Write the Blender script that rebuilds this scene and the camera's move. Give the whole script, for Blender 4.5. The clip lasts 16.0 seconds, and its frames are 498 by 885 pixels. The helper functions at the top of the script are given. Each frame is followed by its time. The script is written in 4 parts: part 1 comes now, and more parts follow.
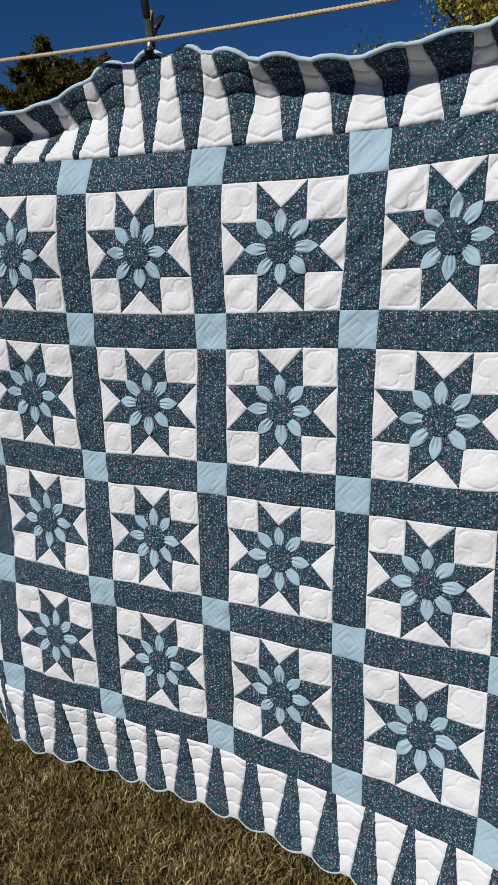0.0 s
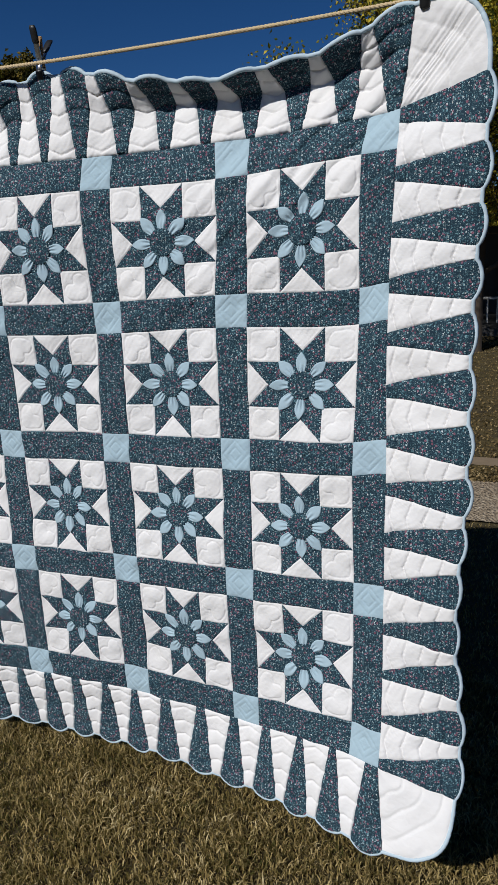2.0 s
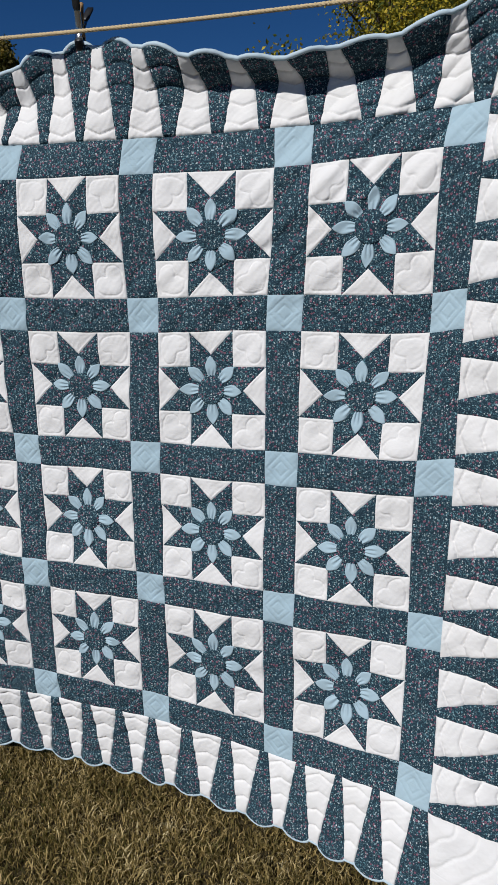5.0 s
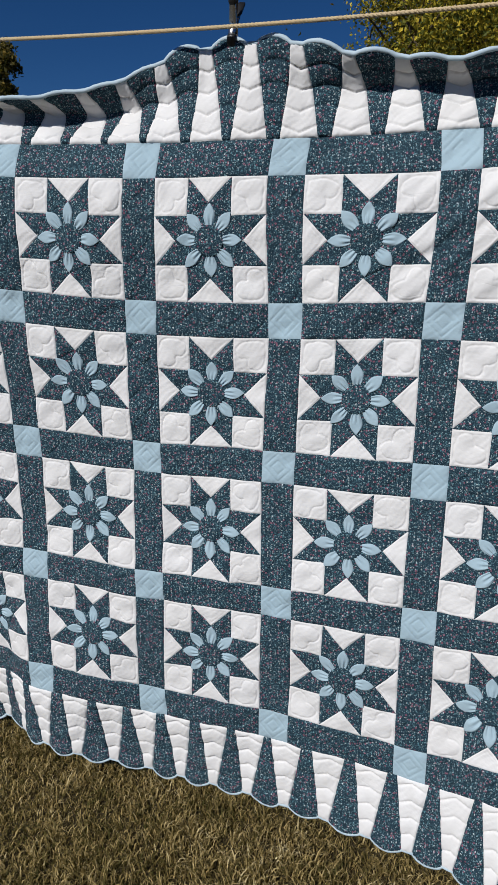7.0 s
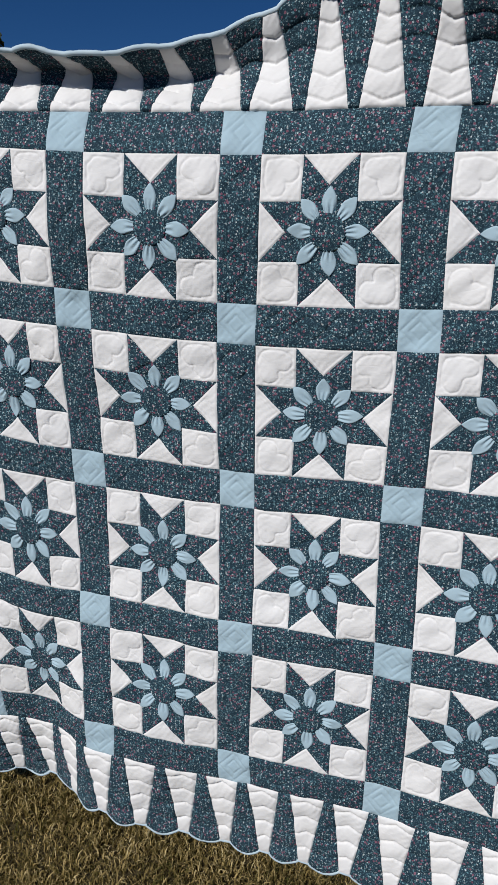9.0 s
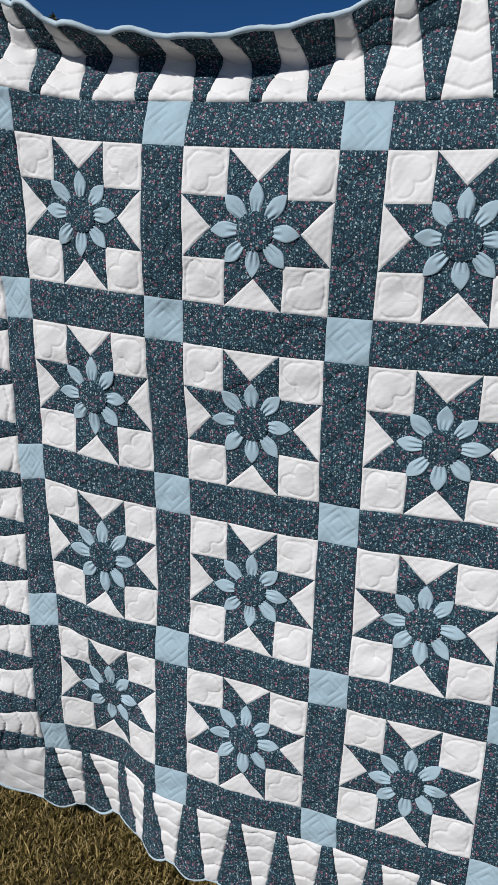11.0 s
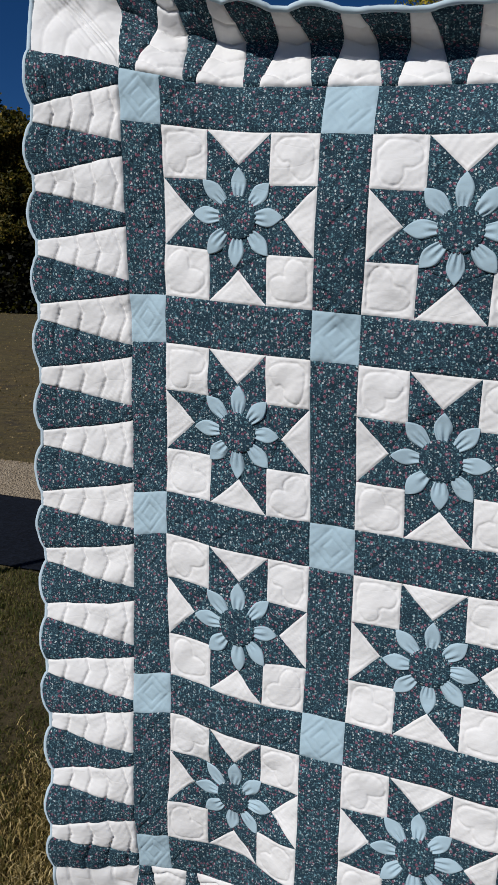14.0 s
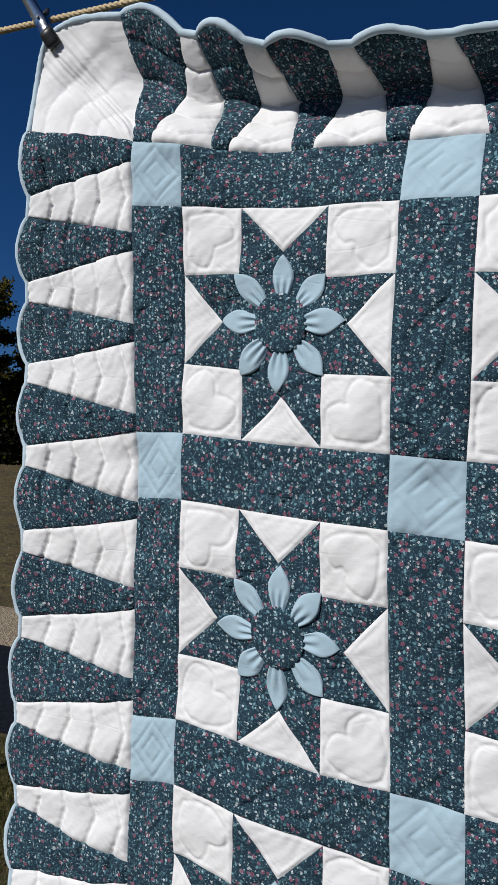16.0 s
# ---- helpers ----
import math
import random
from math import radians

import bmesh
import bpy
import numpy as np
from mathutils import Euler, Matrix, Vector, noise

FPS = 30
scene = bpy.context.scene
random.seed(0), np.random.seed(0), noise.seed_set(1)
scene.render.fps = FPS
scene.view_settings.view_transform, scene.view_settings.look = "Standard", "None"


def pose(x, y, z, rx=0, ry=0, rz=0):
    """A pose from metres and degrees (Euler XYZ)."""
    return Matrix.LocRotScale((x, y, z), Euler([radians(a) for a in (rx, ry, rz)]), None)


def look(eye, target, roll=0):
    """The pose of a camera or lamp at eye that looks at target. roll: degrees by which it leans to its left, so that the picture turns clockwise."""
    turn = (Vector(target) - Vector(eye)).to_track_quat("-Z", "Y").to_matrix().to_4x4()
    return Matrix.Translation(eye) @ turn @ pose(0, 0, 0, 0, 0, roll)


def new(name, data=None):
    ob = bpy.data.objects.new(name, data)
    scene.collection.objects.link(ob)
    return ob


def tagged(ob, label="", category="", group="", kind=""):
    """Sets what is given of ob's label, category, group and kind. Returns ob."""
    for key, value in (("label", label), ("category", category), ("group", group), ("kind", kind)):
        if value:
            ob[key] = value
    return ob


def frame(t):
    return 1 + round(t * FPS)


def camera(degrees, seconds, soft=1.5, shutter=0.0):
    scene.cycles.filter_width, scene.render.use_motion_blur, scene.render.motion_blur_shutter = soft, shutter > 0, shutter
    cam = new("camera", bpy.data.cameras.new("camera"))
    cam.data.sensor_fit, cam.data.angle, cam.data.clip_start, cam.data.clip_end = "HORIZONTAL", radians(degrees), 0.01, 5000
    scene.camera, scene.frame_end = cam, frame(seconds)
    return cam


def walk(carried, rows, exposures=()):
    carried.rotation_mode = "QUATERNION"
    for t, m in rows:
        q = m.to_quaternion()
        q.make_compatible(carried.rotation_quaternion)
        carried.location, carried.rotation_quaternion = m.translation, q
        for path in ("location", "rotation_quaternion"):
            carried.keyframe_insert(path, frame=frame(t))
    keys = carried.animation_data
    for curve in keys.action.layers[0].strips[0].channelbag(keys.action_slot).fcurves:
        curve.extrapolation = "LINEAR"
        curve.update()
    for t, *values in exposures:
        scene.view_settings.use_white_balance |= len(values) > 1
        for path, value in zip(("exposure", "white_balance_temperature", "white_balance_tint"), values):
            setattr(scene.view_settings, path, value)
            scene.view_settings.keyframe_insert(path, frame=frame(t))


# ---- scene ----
# camera ---------------------------------------------------------------
cam = camera(36.7, 16.0, soft=0.5)
PATH = [
    (0, (1.1423, -1.6956, 1.7881), (0.3211, 0.0566, 1.2825), -1.16),
    (0.5, (1.1915, -1.8334, 1.7855), (0.4218, -0.0559, 1.2873), -1.51),
    (1, (1.2748, -1.8718, 1.7808), (0.5330, -0.0828, 1.2815), -1.91),
    (1.5, (1.3608, -1.8878, 1.7726), (0.6451, -0.0923, 1.2590), -2.30),
    (2, (1.3894, -1.9125, 1.7817), (0.7066, -0.1065, 1.2600), -2.56),
    (2.5, (1.3509, -1.9326, 1.7723), (0.7230, -0.1036, 1.2620), -2.47),
    (3, (1.2986, -1.9582, 1.7861), (0.7289, -0.1116, 1.2708), -2.40),
    (5.5, (1.0663, -1.7959, 1.7717), (0.4620, 0.0378, 1.2500), 0.20),
    (6, (0.9793, -1.7935, 1.7716), (0.3759, 0.0435, 1.2604), 0.58),
    (6.5, (0.8640, -1.8215, 1.7733), (0.2604, 0.0161, 1.2642), 0.86),
    (7, (0.7280, -1.8725, 1.7646), (0.1611, -0.0225, 1.2586), 0.82),
    (7.5, (0.6183, -1.8581, 1.7556), (0.0904, 0.0052, 1.2563), 0.85),
    (8, (0.4861, -1.7417, 1.7391), (-0.0245, 0.1260, 1.2379), 1.05),
    (8.5, (0.4077, -1.6433, 1.7550), (-0.1041, 0.2184, 1.2331), 1.08),
    (9, (0.3284, -1.6179, 1.7796), (-0.1872, 0.2355, 1.2328), 1.19),
    (9.5, (0.2438, -1.6473, 1.8100), (-0.2954, 0.1944, 1.2466), 1.19),
    (12, (0.0294, -1.3733, 1.7077), (-0.6336, 0.4514, 1.2275), 2.78),
    (12.5, (-0.0895, -1.3956, 1.6584), (-0.7267, 0.4512, 1.2302), 3.13),
    (13, (-0.1554, -1.3841, 1.6353), (-0.7974, 0.4633, 1.2169), 2.83),
    (13.5, (-0.2296, -1.3779, 1.6286), (-0.8329, 0.4873, 1.2325), 2.40),
    (14, (-0.2652, -1.3543, 1.6287), (-0.8869, 0.5164, 1.2912), 2.19),
    (14.5, (-0.2859, -1.2856, 1.6497), (-0.9832, 0.5676, 1.3677), 1.83),
    (15, (-0.3441, -1.1210, 1.6282), (-1.0851, 0.7292, 1.4627), 1.73),
    (15.5, (-0.3758, -0.9552, 1.6165), (-1.1816, 0.8751, 1.5877), 2.15),
    (16, (-0.3524, -0.8831, 1.6146), (-1.2463, 0.9047, 1.6836), 2.86),
]
walk(cam, [(t, look(eye, target, roll)) for t, eye, target, roll in PATH], [(0.0, 0.0, 6430.0, 9.0), (12.0, 0.02, 6430.0, 9.0), (14.0, 0.04, 6430.0, 9.0), (15.0, 0.08, 6430.0, 9.0), (16.0, 0.14, 6430.0, 9.0)])

# light ----------------------------------------------------------------
SUN_EL, SUN_AZ = 38.0, 25.0          # height, and degrees to the left behind the camera
sun_way = Vector((math.sin(radians(SUN_AZ)) * math.cos(radians(SUN_EL)), math.cos(radians(SUN_AZ)) * math.cos(radians(SUN_EL)), -math.sin(radians(SUN_EL))))
world = bpy.data.worlds.new("sky")
scene.world = world
world.use_nodes = True
wn = world.node_tree
sky = wn.nodes.new("ShaderNodeTexSky")
sky.sky_type = "NISHITA"
sky.sun_disc = False
sky.sun_elevation = radians(SUN_EL)
sky.sun_rotation = radians(180 + SUN_AZ)
sky.altitude, sky.air_density, sky.dust_density, sky.ozone_density = 2500, 0.8, 0.0, 5.0
hue = wn.nodes.new("ShaderNodeHueSaturation")
hue.inputs["Saturation"].default_value = 1.22
hue.inputs["Hue"].default_value = 0.506
wn.links.new(sky.outputs[0], hue.inputs["Color"])
wn.links.new(hue.outputs[0], wn.nodes["Background"].inputs[0])
wn.nodes["Background"].inputs[1].default_value = 0.043
sun = new("sun", bpy.data.lights.new("sun", "SUN"))
sun.data.energy, sun.data.angle, sun.data.color = 3.9, radians(0.53), (1.0, 0.98, 0.955)
sun.matrix_world = look((0, 0, 20), Vector((0, 0, 20)) + sun_way)
scene.view_settings.exposure = 0.0


# materials ------------------------------------------------------------
class Nodes:
    """Short-hand for building a node material."""

    def __init__(self, name, rough=0.8, metal=0.0):
        self.mat = bpy.data.materials.new(name)
        self.mat.use_nodes = True
        self.t = self.mat.node_tree
        self.b = self.t.nodes["Principled BSDF"]
        self.b.inputs["Roughness"].default_value = rough
        self.b.inputs["Metallic"].default_value = metal

    def n(self, kind, **sockets):
        node = self.t.nodes.new("ShaderNode" + kind)
        for k, v in sockets.items():
            self.put(node, k.replace("_", " "), v)
        return node

    def put(self, node, key, v):
        s = node.inputs[int(key[1:])] if key[0] == "i" and key[1:].isdigit() else node.inputs[key]
        if isinstance(v, bpy.types.NodeSocket):
            self.t.links.new(v, s)
        elif isinstance(v, tuple) and s.type == "RGBA" and len(v) == 3:
            s.default_value = (*v, 1)
        else:
            s.default_value = v

    def math(self, op, a, b=0.0, c=0.0):
        node = self.n("Math")
        node.operation = op
        for k, v in (("i0", a), ("i1", b), ("i2", c)):
            self.put(node, k, v)
        return node.outputs[0]

    def vec(self, op, a, b=(0, 0, 0)):
        node = self.n("VectorMath")
        node.operation = op
        self.put(node, "i0", a)
        if op == "SCALE":
            self.put(node, "Scale", b)
        else:
            self.put(node, "i1", b)
        return node.outputs["Value"] if op in ("LENGTH", "DISTANCE", "DOT_PRODUCT") else node.outputs["Vector"]

    def ramp(self, fac, *stops):
        node = self.n("ValToRGB")
        e = node.color_ramp.elements
        while len(e) < len(stops):
            e.new(0.5)
        for el, (p, c) in zip(e, stops):
            el.position, el.color = p, (*c, 1)
        self.put(node, "Fac", fac)
        return node.outputs["Color"]

    def mix(self, fac, a, b, blend="MIX"):
        node = self.n("Mix")
        node.data_type, node.blend_type = "RGBA", blend
        for k, v in (("i0", fac), ("i6", a), ("i7", b)):
            self.put(node, k, v)
        return node.outputs[2]

    def noise(self, vector, scale, detail=3.0, rough=0.55, color=False):
        node = self.n("TexNoise", Scale=scale, Detail=detail, Roughness=rough)
        if vector is not None:
            self.put(node, "Vector", vector)
        return node.outputs["Color" if color else "Fac"]

    def coords(self, kind="Object"):
        return self.n("TexCoord").outputs[kind]

    def bump(self, height, strength, distance, under=None):
        node = self.n("Bump", Height=height, Strength=strength, Distance=distance)
        if under is not None:
            self.put(node, "Normal", under)
        return node.outputs[0]

    def crease(self, p, stretch, scale, sharp=0.07):
        """Narrow winding folds in cloth, as a height from 0 to 1."""
        q = self.vec("MULTIPLY", p, stretch)
        n = self.math("ABSOLUTE", self.math("SUBTRACT", self.noise(q, scale, 2.0, 0.5), 0.5))
        return self.math("MINIMUM", self.math("DIVIDE", n, sharp), 1.0)

    def done(self, color, normal=None, rough=None):
        self.put(self.b, "Base Color", color)
        if normal is not None:
            self.put(self.b, "Normal", normal)
        if rough is not None:
            self.put(self.b, "Roughness", rough)
        return self.mat


def cotton(name, colour, stain, amount=0.25, thin=0.06):
    """Plain woven cotton with crinkles, faint stains and a weave."""
    m = Nodes(name, 0.9)
    p = m.coords("Object")
    rnd = m.n("ObjectInfo").outputs["Random"]
    base = m.mix(m.math("MULTIPLY", m.noise(p, 7.0, 4.0), amount), colour, stain)
    base = m.mix(m.math("MULTIPLY", rnd, 0.35), base, stain)
    b = m.bump(m.noise(p, 26.0, 2.0, 0.5), 0.42, 0.008)
    where = m.math("MULTIPLY", m.math("MAXIMUM", m.math("SUBTRACT", m.noise(p, 11.0, 2.0), 0.38), 0.0), 2.2)
    b = m.bump(m.math("MULTIPLY", m.crease(p, (0.5, 1.0, 1.6), 9.0, 0.016), where), 0.22, 0.0018, b)
    b = m.bump(m.noise(m.vec("MULTIPLY", p, (0.6, 1.0, 1.3)), 75.0, 3.0, 0.6), 0.20, 0.0030, b)
    b = m.bump(m.noise(p, 900.0, 2.0), 0.12, 0.0006, b)
    m.b.inputs["Specular IOR Level"].default_value = 0.15
    m.done(base, b)
    tr = m.n("BsdfTranslucent", Color=base, Normal=b)
    mx = m.n("MixShader", Fac=thin)
    m.put(mx, "i1", m.b.outputs[0])
    m.put(mx, "i2", tr.outputs[0])
    m.t.links.new(mx.outputs[0], m.t.nodes["Material Output"].inputs[0])
    return m.mat


def calico(name):
    """Dark teal cotton, printed with small white flowers, pink roses and pale sprigs."""
    m = Nodes(name, 0.9)
    uv = m.coords("UV")
    rnd = m.n("ObjectInfo").outputs["Random"]
    shift = m.n("CombineXYZ", X=m.math("MULTIPLY", rnd, 17.0), Y=m.math("MULTIPLY", rnd, 5.3))
    p = m.vec("ADD", uv, shift.outputs[0])
    ground = m.mix(m.noise(p, 9.0, 3.0), (0.0152, 0.0318, 0.0470), (0.0202, 0.0415, 0.0600))

    def spots(scale, seed, keep, radius, petals=0, depth=0.0, long=1.0):
        """A mask of one motif in some of the cells of a scattered pattern, and the cell's own random value."""
        q = m.vec("ADD", p, (seed * 3.1, seed * 1.7, 0.0))
        v = m.n("TexVoronoi", Scale=scale, Randomness=0.85)
        v.voronoi_dimensions = "2D"
        m.put(v, "Vector", q)
        cell = m.n("SeparateColor", Color=v.outputs["Color"])
        d = m.vec("SUBTRACT", q, v.outputs["Position"])
        turn = m.n("VectorRotate")
        turn.rotation_type = "Z_AXIS"
        m.put(turn, "Vector", d)
        m.put(turn, "Angle", m.math("MULTIPLY", cell.outputs[1], 6.28))
        s = m.n("SeparateXYZ", Vector=turn.outputs[0])
        y = m.math("MULTIPLY", s.outputs[1], long)
        r = m.math("SQRT", m.math("ADD", m.math("MULTIPLY", s.outputs[0], s.outputs[0]), m.math("MULTIPLY", y, y)))
        edge = radius
        if petals:
            a = m.math("ARCTAN2", s.outputs[1], s.outputs[0])
            edge = m.math("MULTIPLY_ADD", m.math("COSINE", m.math("MULTIPLY", a, float(petals))), radius * depth, radius * (1 - depth))
        inside = m.math("LESS_THAN", r, edge)
        kept = m.math("LESS_THAN", cell.outputs[0], keep)
        return m.math("MULTIPLY", inside, kept), cell.outputs[2], r

    def stems(scale, seed, wide, cover):
        """Thin winding stems, broken into short runs."""
        q = m.vec("ADD", p, (seed, seed * 2.3, 0.0))
        thin = m.math("LESS_THAN", m.math("ABSOLUTE", m.math("SUBTRACT", m.noise(q, scale, 1.0, 0.5), 0.5)), wide)
        return m.math("MULTIPLY", thin, m.math("GREATER_THAN", m.noise(q, scale * 1.6, 1.0, 0.5), cover))

    col = m.mix(m.math("MULTIPLY", stems(105.0, 1.3, 0.022, 0.50), 0.32), ground, (0.12, 0.27, 0.31))
    col = m.mix(m.math("MULTIPLY", stems(150.0, 4.1, 0.022, 0.52), 0.28), col, (0.19, 0.34, 0.38))
    sprig, tone, _ = spots(230.0, 1.0, 0.42, 0.0010, long=2.4)
    col = m.mix(m.math("MULTIPLY", sprig, 0.56), col, m.mix(tone, (0.08, 0.20, 0.24), (0.28, 0.45, 0.50)))
    leaf, tone, _ = spots(95.0, 2.0, 0.50, 0.0025, long=1.7)
    col = m.mix(m.math("MULTIPLY", leaf, 0.75), col, m.mix(tone, (0.08, 0.19, 0.23), (0.20, 0.35, 0.39)))
    for seed, keep, size in ((3.0, 0.26, 0.0030), (3.12, 0.24, 0.0024), (4.0, 0.18, 0.0022)):
        rose, tone, r = spots(74.0, seed, keep, size, 6, 0.14)
        pink = m.mix(m.math("MULTIPLY", r, 330.0), (0.138, 0.043, 0.067), m.mix(tone, (0.24, 0.090, 0.130), (0.385, 0.185, 0.245)))
        col = m.mix(m.math("MULTIPLY", rose, 0.85), col, pink)
    for seed, keep, size in ((5.0, 0.35, 0.0020), (6.0, 0.31, 0.0016)):
        white, tone, r = spots(80.0, seed, keep, size, 5, 0.30)
        col = m.mix(m.math("MULTIPLY", white, 0.94), col, m.mix(m.math("LESS_THAN", r, 0.0006), m.mix(tone, (0.42, 0.52, 0.54), (0.72, 0.76, 0.78)), (0.30, 0.20, 0.18)))
    dots, tone, _ = spots(210.0, 7.0, 0.26, 0.0008)
    col = m.mix(m.math("MULTIPLY", dots, 0.78), col, (0.45, 0.56, 0.58))
    o = m.coords("Object")
    b = m.bump(m.noise(o, 24.0, 2.0, 0.5), 0.30, 0.010)
    where = m.math("MINIMUM", m.math("MULTIPLY", m.math("MAXIMUM", m.math("SUBTRACT", m.noise(o, 9.0, 2.0), 0.45), 0.0), 7.0), 1.0)
    b = m.bump(m.math("MULTIPLY", m.crease(o, (0.50, 1.0, 1.5), 20.0, 0.030), where), 0.45, 0.0032, b)
    b = m.bump(m.noise(m.vec("MULTIPLY", o, (0.6, 1.0, 1.4)), 60.0, 2.0, 0.6), 0.30, 0.0045, b)
    b = m.bump(m.noise(o, 900.0, 2.0), 0.12, 0.0006, b)
    m.b.inputs["Specular IOR Level"].default_value = 0.10
    return m.done(col, b)


WHITE = cotton("white_cotton", (0.775, 0.760, 0.752), (0.715, 0.69, 0.665))
BLUE = cotton("pale_blue_cotton", (0.39, 0.51, 0.575), (0.34, 0.46, 0.53))
PRINT = calico("floral_print_cotton")
BIND = cotton("binding_cotton", (0.50, 0.60, 0.66), (0.44, 0.55, 0.62))
BACK = cotton("backing_cotton", (0.78, 0.77, 0.76), (0.70, 0.68, 0.66), thin=0.35)


def plain(name, colour, rough, metal=0.0, grain=0.0, scale=40.0, other=None):
    m = Nodes(name, rough, metal)
    p = m.coords("Object")
    f = m.noise(p, scale, 4.0)
    col = m.mix(f, colour, other or tuple(c * 0.7 for c in colour))
    return m.done(col, m.bump(f, grain, 0.004) if grain else None)


def leafy(name, *stops, patchy=False):
    m = Nodes(name, 0.65)
    m.b.inputs["Specular IOR Level"].default_value = 0.2
    rnd = m.n("NewGeometry").outputs["Random Per Island"]
    if patchy:
        rnd = m.math("ADD", m.math("MULTIPLY", rnd, 0.75), m.math("MULTIPLY_ADD", m.noise(m.coords(), 5.0, 3.0), 0.8, -0.28))
    col = m.ramp(rnd, *stops)
    out = m.t.nodes["Material Output"]
    tr = m.n("BsdfTranslucent", Color=m.mix(0.5, col, (0.20, 0.20, 0.02)))
    mx = m.n("MixShader", Fac=0.28)
    m.put(mx, "i1", m.b.outputs[0])
    m.put(mx, "i2", tr.outputs[0])
    m.t.links.new(mx.outputs[0], out.inputs[0])
    return m.done(col)


ROPE = plain("jute_rope", (0.66, 0.53, 0.33), 0.9, 0.0, 0.6, 300.0, (0.46, 0.33, 0.17))
CHROME = plain("brushed_steel", (0.62, 0.62, 0.62), 0.22, 1.0, 0.05, 300.0)
RUBBER = plain("black_rubber", (0.012, 0.012, 0.013), 0.45, 0.0, 0.1, 200.0)
WOOD = plain("worn_wood", (0.42, 0.24, 0.10), 0.7, 0.0, 0.2, 90.0)


def lawn_mat(name, tone):
    m = Nodes(name, 0.95)
    p = m.coords("Object")
    a = m.noise(p, 1.6, 4.0)
    b = m.noise(p, 24.0, 5.0, 0.7)
    col = m.mix(a, (0.135, 0.098, 0.036), (0.082, 0.084, 0.025))
    col = m.mix(m.ramp(m.noise(p, 0.45, 4.0, 0.6), (0.40, (0, 0, 0)), (0.62, (0.7, 0.7, 0.7))), col, (0.075, 0.058, 0.022))
    col = m.mix(m.math("MULTIPLY", b, 0.75), col, (0.25, 0.18, 0.075))
    c = m.noise(p, 140.0, 3.0, 0.7)
    col = m.mix(m.ramp(c, (0.35, (0.5, 0.5, 0.5)), (0.6, (0, 0, 0))), col, (0.018, 0.014, 0.006))
    col = m.mix(1.0, col, (tone, tone * 0.96, tone * 0.80), "MULTIPLY")
    return m.done(col, m.bump(m.noise(p, 90.0, 6.0, 0.75), 0.5, 0.02))


def gravel_mat(name, lo, hi, relief=0.8):
    m = Nodes(name, 0.95)
    m.b.inputs["Specular IOR Level"].default_value = 0.12
    p = m.coords("Object")
    col = m.mix(m.noise(p, 2.0, 4.0), lo, hi)
    v = m.n("TexVoronoi", Scale=55.0)
    m.put(v, "Vector", p)
    grey = m.n("RGBToBW", Color=v.outputs["Color"]).outputs[0]
    col = m.mix(0.6, col, grey, "SOFT_LIGHT")
    return m.done(col, m.bump(v.outputs["Distance"], relief, 0.02))


LAWN = lawn_mat("dry_lawn", 0.46)


def field_mat():
    """Rough mown field: straw and olive tufts over bare brown soil."""
    m = Nodes("dry_field", 0.95)
    p = m.coords("Object")
    col = m.mix(m.noise(p, 0.35, 4.0, 0.6), (0.105, 0.064, 0.018), (0.056, 0.054, 0.012))
    tufts = m.noise(p, 5.5, 5.0, 0.7)
    col = m.mix(m.ramp(tufts, (0.50, (0, 0, 0)), (0.68, (0.65, 0.65, 0.65))), col, (0.175, 0.122, 0.038))
    col = m.mix(m.ramp(m.noise(p, 2.2, 5.0, 0.7), (0.36, (0.8, 0.8, 0.8)), (0.52, (0, 0, 0))), col, (0.036, 0.024, 0.010))
    col = m.mix(m.ramp(m.noise(p, 38.0, 4.0, 0.75), (0.36, (0.6, 0.6, 0.6)), (0.56, (0, 0, 0))), col, (0.022, 0.016, 0.006))
    return m.done(col, m.bump(tufts, 0.8, 0.08))


FIELD = field_mat()
GRAVEL = gravel_mat("gravel", (0.25, 0.195, 0.135), (0.37, 0.30, 0.215))
# Near black: the shade lying on this strip is put into its colour.
SHADED_ASPHALT = gravel_mat("shade_dark_asphalt", (0.005, 0.007, 0.012), (0.008, 0.010, 0.016), 0.15)
STRAW = leafy("grass_blades", (0.0, (0.052, 0.064, 0.014)), (0.22, (0.14, 0.108, 0.034)), (0.48, (0.27, 0.195, 0.070)), (0.78, (0.54, 0.41, 0.18)), (1.0, (0.74, 0.62, 0.36)), patchy=True)
GREEN = leafy("green_grass_blades", (0.0, (0.026, 0.040, 0.010)), (0.40, (0.066, 0.074, 0.020)), (0.75, (0.14, 0.118, 0.040)), (1.0, (0.36, 0.28, 0.12)), patchy=True)
OLIVE = leafy("olive_gold_leaves", (0.0, (0.022, 0.026, 0.007)), (0.4, (0.052, 0.048, 0.011)), (0.75, (0.125, 0.090, 0.017)), (1.0, (0.26, 0.175, 0.03)))
# Leaf colour near black: the shade under the far crowns is put into it.
DUSK = leafy("shade_black_leaves", (0.0, (0.004, 0.005, 0.003)), (1.0, (0.014, 0.013, 0.007)))
LITTER = leafy("fallen_leaves", (0.0, (0.05, 0.036, 0.014)), (0.5, (0.15, 0.105, 0.045)), (0.8, (0.30, 0.21, 0.09)), (1.0, (0.46, 0.36, 0.19)))
GREYWOOD = plain("weathered_wood", (0.26, 0.25, 0.24), 0.9, 0.0, 0.2, 9.0, (0.16, 0.155, 0.15))
EARTH = plain("bare_earth", (0.26, 0.195, 0.125), 0.95, 0.0, 0.4, 12.0, (0.16, 0.115, 0.07))
